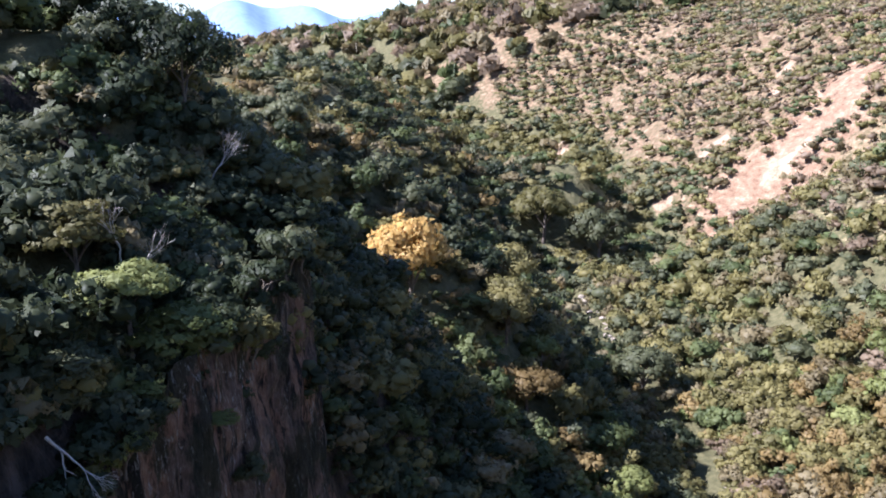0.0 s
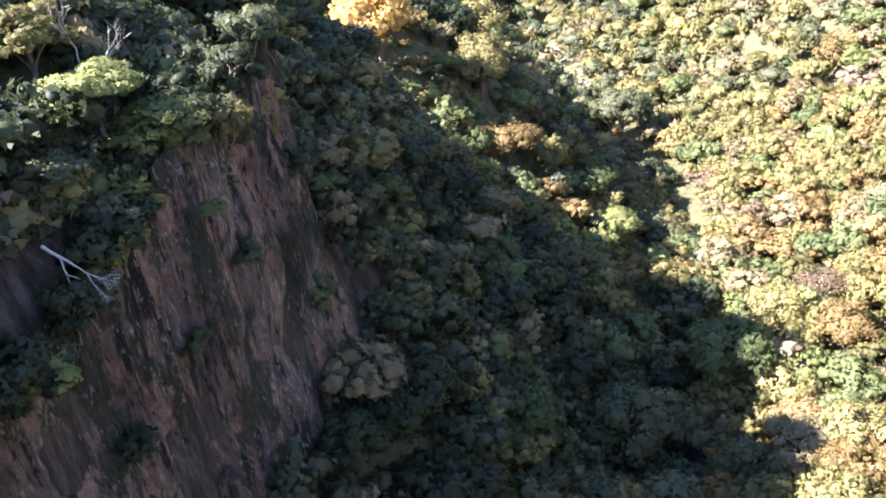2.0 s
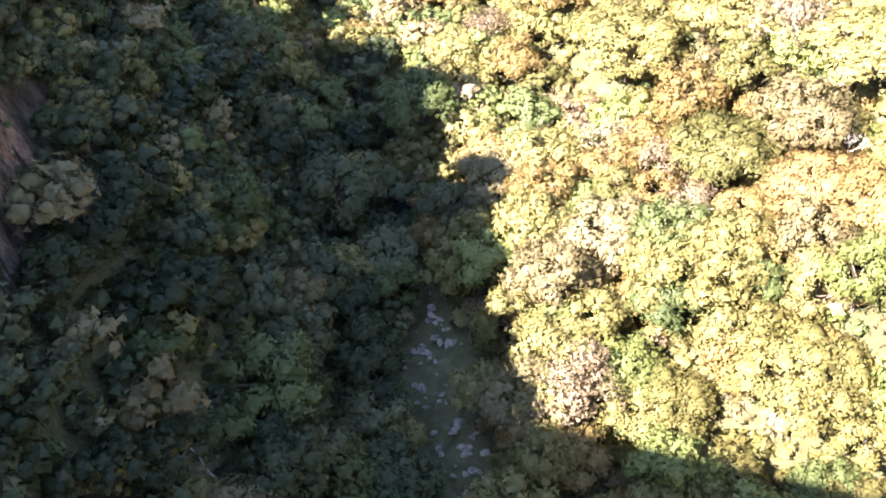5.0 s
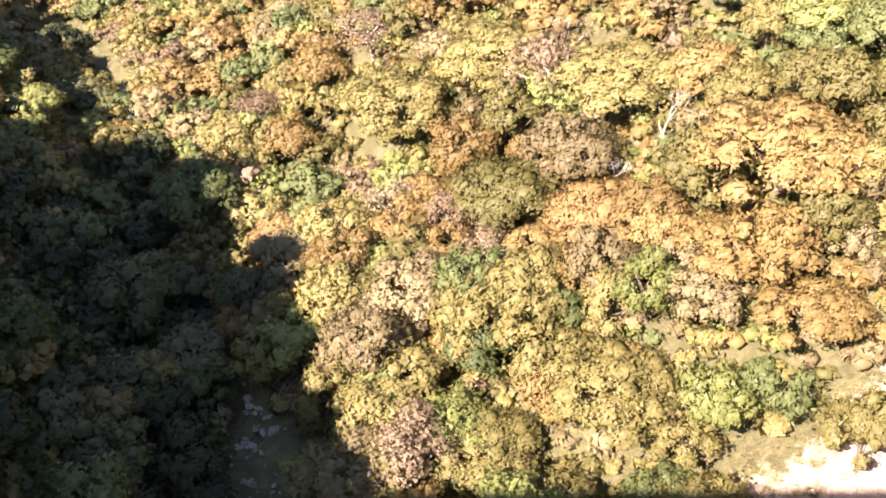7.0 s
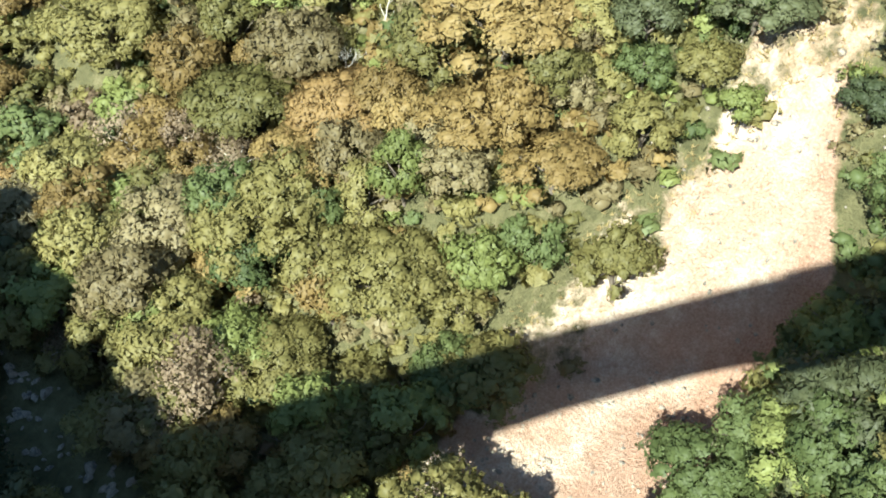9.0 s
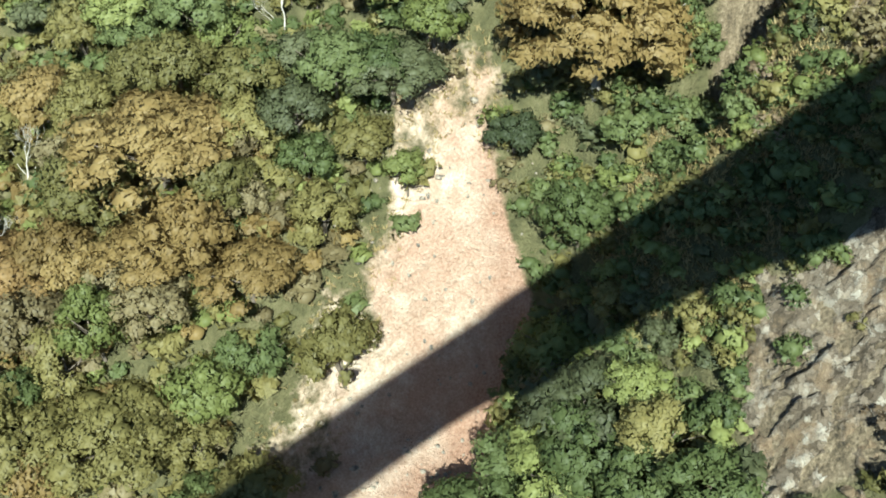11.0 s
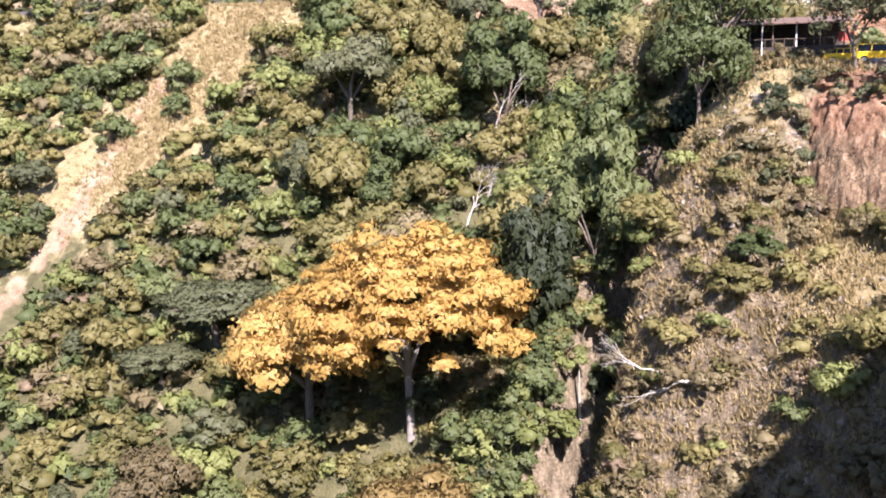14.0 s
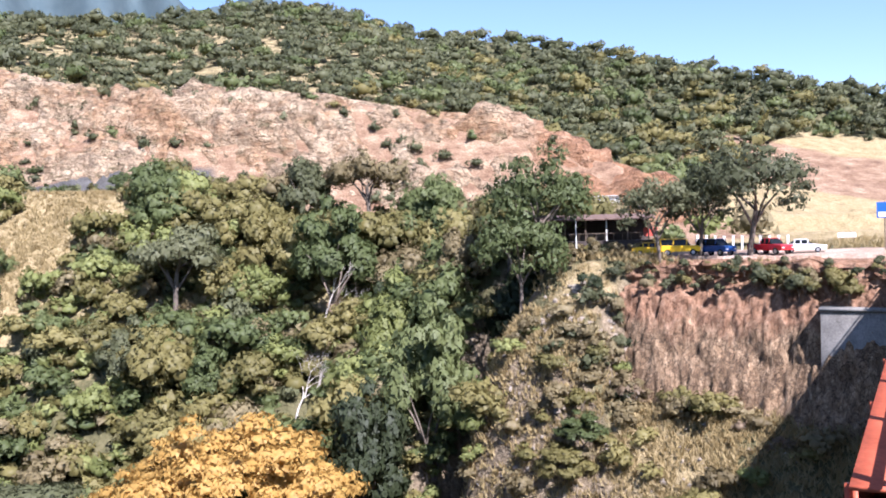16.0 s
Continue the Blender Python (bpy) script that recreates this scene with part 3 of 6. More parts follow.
def add_mesh(name, verts, faces, mat, parent=None, smooth=False, attrs=None, normals=None):
    """Links a mesh from arrays: verts (n, 3), faces (m, 3) or (m, 4); normals: a soft normal for each vertex."""
    verts, faces = np.asarray(verts, np.float32), np.asarray(faces, np.int32)
    me = bpy.data.meshes.new(name)
    k = faces.shape[1]
    me.vertices.add(len(verts))
    me.vertices.foreach_set("co", verts.ravel())
    me.loops.add(faces.size)
    me.loops.foreach_set("vertex_index", faces.ravel())
    me.polygons.add(len(faces))
    me.polygons.foreach_set("loop_start", np.arange(0, faces.size, k, dtype=np.int32))
    me.polygons.foreach_set("loop_total", np.full(len(faces), k, np.int32))
    me.update(calc_edges=True)
    if smooth or normals is not None:
        me.polygons.foreach_set("use_smooth", np.ones(len(faces), bool))
    if normals is not None:
        me.normals_split_custom_set_from_vertices(np.asarray(normals, np.float32))
    for key, values in (attrs or {}).items():
        a = me.attributes.new(key, "FLOAT", "POINT")
        a.data.foreach_set("value", np.asarray(values, np.float32).ravel())
    if mat:
        me.materials.append(mat)
    ob = new(name, me)
    if parent:
        ob.parent = parent
    return ob


def grid_faces(nu, nv):
    i = (np.arange(nu - 1)[:, None] * nv + np.arange(nv - 1)[None]).ravel()
    return np.stack([i, i + nv, i + nv + 1, i + 1], 1)


def axis(lo, hi, step, grow, end):
    """Even steps from lo to hi, then longer and longer ones out to end."""
    mid = list(np.arange(lo, hi + 1e-6, step))
    s, v = step, hi
    while v < end:
        s *= grow
        v += s
        mid.append(v)
    s, v = step, lo
    while v > -end:
        s *= grow
        v -= s
        mid.insert(0, v)
    return np.array(mid)


gx, gy = axis(-70, 290, 2.5, 1.07, 4600), axis(-130, 230, 2.5, 1.06, 4600)
GX, GY = np.meshgrid(gx, gy, indexing="ij")
GZ = land(GX, GY)
slope_x, slope_y = np.gradient(GZ, gx, gy)
steep = np.hypot(slope_x, slope_y) + 0.25 * fbm(GX, GY, 12, 3, 77)
crag = step01(1.2, 1.6, steep) * (np.hypot(GX, GY) < 400) * (1 - step01(0.05, 0.3, slip(GX, GY))) * (1 - step01(0.1, 0.4, cutting(GX, GY)))
crag = crag * (1 - slip_fringe(GX, GY)) * (1 - 0.85 * step01(26, 32, rim(GX, GY)[0]) * (1 - step01(56, 66, rim(GX, GY)[1])) * (GX > 45))
crag = np.clip(crag + outcrop(GX, GY), 0, 1)
bare = np.clip(slip(GX, GY) + 0.9 * lot(GX, GY) + 0.5 * slip_fringe(GX, GY), 0, 1)
ground = add_mesh("ground", np.stack([GX, GY, GZ], -1).reshape(-1, 3), grid_faces(len(gx), len(gy)), GROUND, smooth=True,
                  attrs={"soil": bare, "rock": np.clip(cutting(GX, GY) + 0.8 * scar_rim(GX, GY) + road_bank(GX, GY) + 0.5 * step01(310, 345, GY) * step01(36, 50, across(GX, GY)) * (GY < 700), 0, 1), "grass": dry_grass(GX, GY), "pale": np.clip(far_scar(GX, GY) + path_mask(GX, GY), 0, 1), "crag": crag, "dark_crag": crag * (GX < 5) * (GY < 130), "ash": ash(GX, GY), "red_earth": red_side(GX, GY)})
tagged(ground, "gorge slopes of brown soil, leaf litter and dry grass", "ground", kind="structure")

ry = np.arange(-420, 420, 3.0)
rv = []
for y in ry:
    for k in (-1, -0.5, 0, 0.5, 1):
        wd = 3.4 + 1.4 * math.sin(y * 0.11) + 0.8 * math.sin(y * 0.31)
        rv.append((river_x(y) + k * wd, y, river_z(y) + 0.35))
tagged(add_mesh("water", rv, grid_faces(len(ry), 5), water_material(), smooth=True), "dark shallow river running between boulders", "river", kind="structure")


def ridge(name, dist, az0, az1, height, mat, seed, label):
    """A far mountain range: a strip with an uneven crest and folded flanks."""
    az = np.linspace(az0, az1, 160)
    v = []
    for a in az:
        h = height(a)
        for k in range(10):
            t = k / 9
            r = dist * (1 - 0.16 * (1 - t)) + dist * 0.02 * math.sin(a * 1.3 + seed + 3 * t)
            fold = 0.12 * float(fbm(np.array(a * 9.0), np.array(t * 40.0), 22, 4, seed))
            v.append((r * math.sin(radians(a)), r * math.cos(radians(a)), -60 + (h + 60) * t ** 0.8 * (1 + fold * (0.35 + t * (1 - t)))))
    return tagged(add_mesh(name, v, grid_faces(len(az), 10), mat, smooth=True), label, "mountains", kind="structure")


# Blue haze of the far range is painted into its base colour.
HAZE_BLUE_HILLS = far_material("hills coloured with blue haze", (0.16, 0.24, 0.40), (0.20, 0.29, 0.46))
# Lightened and blued: the haze before these hills is part of their colour.
HAZED_HILLS = far_material("wooded hills with haze in the colour", (0.05, 0.075, 0.085), (0.07, 0.097, 0.105))


def rock_wall(name, us, vs, place, bumps, mat, label):
    """A cliff as a sheet over (u, v), roughened into columns along its normals."""
    P = np.array([[place(u, v) for v in vs] for u in us])
    du, dv = np.gradient(P, axis=0), np.gradient(P, axis=1)
    nrm = unit(np.cross(du, dv))
    U, V = np.meshgrid(us, vs, indexing="ij")
    P = P + nrm * bumps(U, V)[..., None]
    ob = add_mesh(name, P.reshape(-1, 3), grid_faces(len(us), len(vs)), mat)
    return tagged(ob, label, "cliff", kind="structure")


def wall_line(y):
    """x of the left rock wall's middle at y."""
    x = river_x(y) - 44
    for _ in range(12):
        a = -across(x, y) + 5 * fbm(x, y, 40, 3, 23)
        x = x + (a - 42.6)
    return float(x) - 0.11 * max(0.0, float(y) - 92) ** 2


WALL_Y = np.arange(20, 98, 0.4)
WALL_X = {round(float(y), 2): wall_line(np.array(float(y))) for y in WALL_Y}


def wall_top(y):
    return -29 + 10 * float(step01(58, 92, y)) + 5 * float(fbm(np.array(float(y)), np.array(3.0), 9, 3, 19))


def wall_place(y, v):
    lean = 2.4 * (1 - v) + 1.8 * (1 - v) ** 2
    return (WALL_X[round(float(y), 2)] + 1.1 + lean - 2.2, y, -70 + (70 + wall_top(y)) * v)


def columns(U, V):
    """Upright joints of uneven width, leaning a little, with broken ledges."""
    s = U + 5.0 * (1 - V) ** 2 + 1.2 * fbm(U, V * 40, 14, 3, 5)
    ribs = np.abs(vnoise(s / 1.7, V * 3.2, 8) - 0.5) * 2
    slabs = vnoise(np.floor(s / 2.6) + 0.5, np.floor(V * 9 + 3 * vnoise(s / 2.6, V * 0, 3)) + 0.5, 4)
    return 1.5 * ribs + 1.7 * (slabs - 0.5) + 1.6 * fbm(U, V * 40, 16, 4, 6) + 0.35 * fbm(U, V * 40, 1.6, 2, 7)


rock_wall("cliff_wall_left", WALL_Y, np.linspace(0, 1, 110), wall_place, columns, CLIFF_ROCK, "tall dark reddish cliff of upright jointed rock, lichen-streaked")


BANK_Q, BANK_Z = (9.5, 7.5, 5.6, 4.2, 2.8, 1.2, 1.6, 1.0, -2.5), (-20, -15.6, -11.5, -7.8, -5.4, -3.7, -2.9, -1.7, -1.15)


def bank_place(al, v):
    q = float(np.interp(v, np.linspace(0, 1, 9), BANK_Q)) + 1.2 * float(fbm(np.array(al), np.array(0.0), 9, 3, 34)) + 1.3 * float(fbm(np.array(al), np.array(v * 12), 2.6, 3, 35)) * float(step01(0.45, 0.6, np.array(v)) * (1 - step01(0.9, 1.0, np.array(v))))
    x, y = EDGE[0] + EDGE_A[0] * al + EDGE_N[0] * q, EDGE[1] + EDGE_A[1] * al + EDGE_N[1] * q
    return (x, y, float(np.interp(v, np.linspace(0, 1, 9), BANK_Z)) + 0.9 * float(fbm(np.array(al), np.array(3.0), 5, 3, 36)) * (v < 0.95))


def bank_bumps(U, V):
    s = U + 2 * (1 - V) + 0.8 * fbm(U, V * 18, 5, 3, 15)
    ribs = np.abs(vnoise(s / 0.8, V * 5, 18) - 0.5) * 2
    gullies = np.abs(vnoise(U / 2.6 + 0.3 * V, V * 1.2, 28) - 0.5) * 2
    blocks = rnd(np.floor(s / 0.55 + vnoise(U, V * 22, 9)), np.floor(V * 15 + 2 * vnoise(U / 1.3, V * 5, 5)), 12)
    slabs = rnd(np.floor(s / 1.7 + 1.5 * V + vnoise(U / 2, V * 9, 19)), np.floor(V * 8 + U / 5), 13)
    rough = (0.3 * ribs + 0.3 * (blocks - 0.3) + 0.25 * (slabs - 0.4)) * (1 - step01(0.5, 0.65, V)) + (0.35 * gullies + 0.22 * blocks + 0.1 * slabs) * step01(0.35, 0.55, V) * (1 - step01(0.68, 0.78, V))
    return -0.6 + rough + (0.7 * fbm(U, V * 18, 5, 4, 16) + 0.35 * fbm(U, V * 18, 1.1, 2, 17)) * (1 - step01(0.86, 1.0, V))


rock_wall("cliff_bank_right", np.arange(24, -6, -0.2), np.linspace(0, 1, 90), bank_place, bank_bumps, BANK_FACE, "raw red earth bank over splintered brown rock below the parking place")


def cut_place(y, e):
    top = float(np.interp(y, (-300, -110, -60, -30, 0, 40, 120, 400), (2, 0, 0, 4, 10, 12, 11, 9)))
    d = 28 + (top - float(river_z(y)) - 5) / 0.72 + e
    x = float(river_x(y)) + d * math.sqrt(1 + min(float(np.interp(y, _yy, _dx)) ** 2, 1.2))
    return (x, y, float(land(np.array(x), np.array(float(y)))) + 0.25 - 3.5 * float(ash(np.array(x), np.array(float(y)))))


def cut_bumps(U, V):
    strata = vnoise(V * 0.35 + 0.05 * U, U / 14, 52)
    blocks = rnd(np.floor(U / 3.4 + 0.8 * vnoise(V / 2, U * 0, 6)), np.floor(V / 2.6), 53)
    grooves = np.abs(vnoise(U / 3.0, V * 0.12, 54) - 0.5) * 2
    fade = step01(21.5, 25, V) * (1 - step01(44, 50, V))
    ledges = vnoise(U / 22, np.floor(V / 3.2 + 0.9 * vnoise(U / 9, V * 0, 57)) + 0.5, 58)
    return -1.8 * fade * (0.25 + 0.8 * (blocks - 0.4) + 0.5 * grooves + 1.3 * (strata - 0.5) + 1.6 * (ledges - 0.5) + 1.2 * fbm(U, V, 14, 4, 55) + 1.1 * fbm(U, V, 2.6, 3, 56))


rock_wall("cutting_face", np.arange(-98, 150, 0.8), np.arange(21, 51, 0.75), cut_place, cut_bumps, CUT_ROCK, "raw orange-brown rock face of the road cutting")

ridge("backdrop_mountains", 3900, -60, 60, lambda a: 150 - 2.2 * (a + 8) + 22 * math.sin(a * 0.55 + 1.0) + 14 * math.sin(a * 1.45), HAZE_BLUE_HILLS, 5, "mountain range far up the valley, blue haze in its colour")
ridge("backdrop_hills", 1150, 66, 112, lambda a: 314 - 0.9 * abs(a - 86) ** 1.6 + 10 * math.sin(a * 0.8) + 6 * math.sin(a * 2.1), HAZED_HILLS, 9, "dark wooded hills behind the cutting, haze in their colour")

# ---------------------------------------------------------------- trees
def ball_arrays():
    """The corners and triangles of an icosahedron of radius 1."""
    g = (1 + 5 ** 0.5) / 2
    v = unit(np.array([(-1, g, 0), (1, g, 0), (-1, -g, 0), (1, -g, 0), (0, -1, g), (0, 1, g), (0, -1, -g), (0, 1, -g), (g, 0, -1), (g, 0, 1), (-g, 0, -1), (-g, 0, 1)], float))
    f = [q for q in itertools.combinations(range(12), 3) if all(np.linalg.norm(v[a] - v[b]) < 1.2 for a, b in itertools.combinations(q, 2))]
    return v, np.array([q if np.dot(np.cross(v[q[1]] - v[q[0]], v[q[2]] - v[q[0]]), v[q[0]]) > 0 else q[::-1] for q in f])


BALL_V, BALL_F = ball_arrays()


def crown_arrays(seed, radius, height, lobes, leaves, leaf, flat=0.6, droop=0.0, cores=True):
    """A crown whose underside is at z = 0: leaf sprays over lobes of dense inner foliage. Triangle corners, their soft normals, and 1 for the inner foliage."""
    r = np.random.default_rng(seed)
    ang = r.uniform(0, 2 * np.pi, lobes)
    rad = radius * 0.8 * np.sqrt(r.uniform(0.02, 1, lobes))
    lz = height * (0.78 * (1 - (rad / radius) ** 2 * 0.9) - 0.08) + height * 0.14 * r.normal(size=lobes) - droop * (rad / radius) ** 2
    c = np.stack([rad * np.cos(ang) * r.uniform(0.85, 1.15), rad * np.sin(ang), np.clip(lz, -droop, height)], 1)
    lr = radius * r.uniform(0.16, 0.36, lobes) * (22 / lobes) ** (0.22 if lobes < 80 else 0.36)
    w = r.choice(lobes, leaves, p=lr ** 2 / (lr ** 2).sum())
    d = r.normal(size=(leaves, 3))
    d[:, 2] = d[:, 2] * 0.85 + 0.28
    d = unit(d)
    p = c[w] + d * lr[w][:, None] * r.uniform(0.66, 1.16, leaves)[:, None] * np.array([1, 1, flat])
    nrm = unit(d * np.array([1, 1, 1.15]) + 0.42 * r.normal(size=(leaves, 3)))
    t1 = unit(np.cross(nrm, r.normal(size=(leaves, 3))))
    t2 = np.cross(nrm, t1)
    s = (1.32 * leaf * r.uniform(0.55, 1.35, leaves))[:, None]
    a = p + t1 * s * 0.75
    b = p - t1 * s * 0.4 + t2 * s * 0.55
    e = p - t1 * s * 0.45 - t2 * s * 0.5
    V = np.stack([a, b, e], 1).reshape(-1, 3)
    heart = np.array([0, 0, height * 0.25])
    soft = unit(0.3 * d + 0.45 * unit(p - heart) + 0.55 * nrm + np.array([0, 0, 0.15]))
    N = np.repeat(soft, 3, 0)
    if cores:
        cc, cr, cf = c, lr * 0.66, flat
    else:
        cc, cr, cf = np.array([[0, 0, height * 0.42]]), np.array([radius * 0.62]), 0.6 * height / radius
    n = len(cc)
    jag = r.uniform(0.7, 1.15, (n, 12, 1))
    CV = cc[:, None] + BALL_V[None] * jag * cr[:, None, None] * np.array([1, 1, cf])
    CN = unit(0.65 * BALL_V[None] + 0.35 * unit(CV - heart))
    V = np.concatenate([V, CV[:, BALL_F].reshape(-1, 3)])
    N = np.concatenate([N, CN[:, BALL_F].reshape(-1, 3)])
    return V, N, np.concatenate([np.zeros(leaves * 3), np.ones(n * 60)])


def tube(points, radii, sides=6):
    """A tapered tube along points: verts, quads."""
    v, f = [], []
    pts = [Vector(p) for p in points]
    for i, p in enumerate(pts):
        way = (pts[min(i + 1, len(pts) - 1)] - pts[max(i - 1, 0)]).normalized()
        u = way.orthogonal().normalized()
        w = way.cross(u)
        for k in range(sides):
            a = 2 * math.pi * k / sides
            v.append(p + radii[i] * (math.cos(a) * u + math.sin(a) * w))
    for i in range(len(pts) - 1):
        for k in range(sides):
            f.append((i * sides + k, i * sides + (k + 1) % sides, (i + 1) * sides + (k + 1) % sides, (i + 1) * sides + k))
    return v, f


def join(chunks):
    v, f, n = [], [], 0
    for cv, cf in chunks:
        v.extend(cv)
        f.extend([tuple(i + n for i in q) for q in cf])
        n += len(cv)
    return v, f


def limbs(seed, height, girth, spread, crown_h, count=5):
    """Trunk with rising limbs, for a crown that starts at height."""
    r = random.Random(seed)
    lean = (r.uniform(-0.5, 0.5), r.uniform(-0.5, 0.5))
    trunk = [(lean[0] * t * t + 0.12 * math.sin(4 * t + seed), lean[1] * t * t, -1.2 + (height + 1.2) * t) for t in (0, 0.15, 0.4, 0.7, 1)]
    out = [tube(trunk, [girth * 1.5, girth * 1.1, girth, girth * 0.9, girth * 0.75], 7)]
    for k in range(count):
        a = 2 * math.pi * (k + r.uniform(0, 0.6)) / count
        s = trunk[-1] if k % 2 else trunk[-2]
        ln = spread * r.uniform(0.5, 0.8)
        up = crown_h * r.uniform(0.35, 0.65)
        pts = [s]
        for t in (0.35, 0.7, 1.0):
            pts.append((s[0] + math.cos(a) * ln * t + r.uniform(-0.2, 0.2), s[1] + math.sin(a) * ln * t + r.uniform(-0.2, 0.2), s[2] + (up + height - s[2]) * t ** 0.8))
        out.append(tube(pts, [girth * 0.6, girth * 0.42, girth * 0.28, girth * 0.1], 5))
    return join(out)


def bare_arrays(seed, height, girth, levels=4, flat=0.0):
    """A leafless tree: branches that fork again and again."""
    r = random.Random(seed)
    out = []

    def grow(p, way, ln, g, lv):
        pts, q, w = [p], Vector(p), Vector(way)
        for _ in range(3):
            w = (w + Vector((r.uniform(-0.28, 0.28), r.uniform(-0.28, 0.28), r.uniform(-0.1, 0.25)))).normalized()
            q = q + w * ln / 3
            pts.append(tuple(q))
        out.append(tube(pts, [g, g * 0.85, g * 0.7, g * 0.5], 5 if lv > 2 else 3))
        if lv:
            for _ in range(r.choice((2, 3, 3))):
                n = (w + Vector((r.uniform(-0.9, 0.9), r.uniform(-0.9, 0.9), r.uniform(-0.3, 0.6) - flat))).normalized()
                grow(pts[r.choice((2, 3, 3))], n, ln * r.uniform(0.6, 0.85), g * 0.55, lv - 1)

    grow((0, 0, -0.6), (0.05, 0, 1), height * 0.36, girth, levels)
    return join(out)


# kind: radius, crown height, lobes, leaves, leaf size, flatness, trunk height, girth
SHAPES = {
    "broad": (4.6, 3.6, 32, 3000, 0.27, 0.8, 3.8, 0.24),
    "round": (3.8, 4.6, 28, 2700, 0.26, 1.0, 2.8, 0.2),
    "umbrella": (4.9, 3.2, 38, 3000, 0.27, 0.75, 4.2, 0.26),
    "great": (13.5, 10.0, 280, 26000, 0.32, 0.42, 9.0, 0.4),
    "spread": (11.0, 8.0, 90, 9000, 0.36, 0.36, 5.0, 0.55),
    "parasol": (8.2, 4.2, 64, 6000, 0.33, 0.42, 5.5, 0.4),
    "shade": (6.2, 6.4, 64, 3300, 0.32, 0.6, 4.4, 0.26),
    "layered": (4.6, 4.2, 44, 4200, 0.30, 0.5, 5.0, 0.22),
    "clump": (3.8, 6.8, 44, 3600, 0.29, 0.85, 0.6, 0.2),
    "shrub": (1.9, 2.0, 10, 520, 0.27, 0.8, 0.4, 0.08),
}
SPECIES = {
    "green": ("green-leaved", "tree", "green broadleaf tree in full leaf on the gorge slope"),
    "olive": ("olive", "tree", "olive-green tree with dry feathery crown on the slope"),
    "orange": ("orange", "tree", "tree with rusty orange autumn leaves on the slope"),
    "pink": ("pink", "tree", "nearly bare tree with pinkish brown withered leaves"),
    "lime": ("lime", "tree", "bright yellow-green tree with fresh foliage"),
    "gold": ("golden", "tree", "great spreading tree with golden yellow leaves"),
    "amber": ("amber", "tree", "tree with amber withered leaves"),
    "deep": ("dark", "tree", "tree on the gorge slope, its leaves darkened for shade"),
    "dry": ("dry brown", "tree", "dry tree with straw-brown withered leaves on the slope"),
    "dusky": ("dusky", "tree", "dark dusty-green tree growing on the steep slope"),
}
MASTER = {}


def master(species, shape, variant):
    """The first tree of its kind, from which the others are copied; None until placed."""
    key = (species, shape, variant)
    if key not in MASTER:
        R, H, lobes, leaves, leaf, flat, th, girth = SHAPES[shape]
        seed = 100 * list(SHAPES).index(shape) + 10 * variant + 1000 * list(LEAF).index(species)
        thin = 0.55 if species == "pink" else 1.0
        cv, cn, solid = crown_arrays(seed, R, H, lobes, int(leaves * thin), leaf * (0.85 if species == "pink" else 1), flat)
        if species == "pink" or shape in ("shade", "layered"):
            cv, cn, solid = cv[solid == 0], cn[solid == 0], solid[solid == 0]
        cv = cv + np.array([0, 0, th])
        tv, tf = limbs(seed, th, girth, R, H, 5 if shape != "shrub" else 4)
        ob = add_mesh("crown", cv, np.arange(len(cv)).reshape(-1, 3), LEAF[species], attrs={"solid": solid}, normals=cn)
        tr = add_mesh("trunk", [tuple(v) for v in tv], tf, PALE_BARK if species == "pink" else GREY_BARK if shape in ("great", "spread") else BARK, smooth=True)
        MASTER[key] = [ob, tr, False]
    return MASTER[key]


def place_tree(species, shape, variant, x, y, size, turn, z=None, group=None, label=None, tall=1.0):
    ob, tr, used = m = master(species, shape, variant)
    name = "shrub" if shape == "shrub" else "tree"
    top = new(name)
    top.empty_display_size = 0.5
    if used:
        parts = [ob.copy(), tr.copy()]
        for p in parts:
            scene.collection.objects.link(p)
    else:
        parts = [ob, tr]
        m[2] = True
    for p in parts:
        p.parent = top
    gz = float(land(x, y)) if z is None else z
    top.matrix_basis = Matrix.LocRotScale((x, y, gz - 0.15), Euler((0, 0, turn)), (size, size, size * tall))
    lab = label or (SPECIES[species][2] if name == "tree" else "low %s shrub on the steep slope" % SPECIES[species][0])
    return tagged(top, lab, name, group or ("trees on the gorge slopes" if name == "tree" else "shrubs on the gorge slopes"))


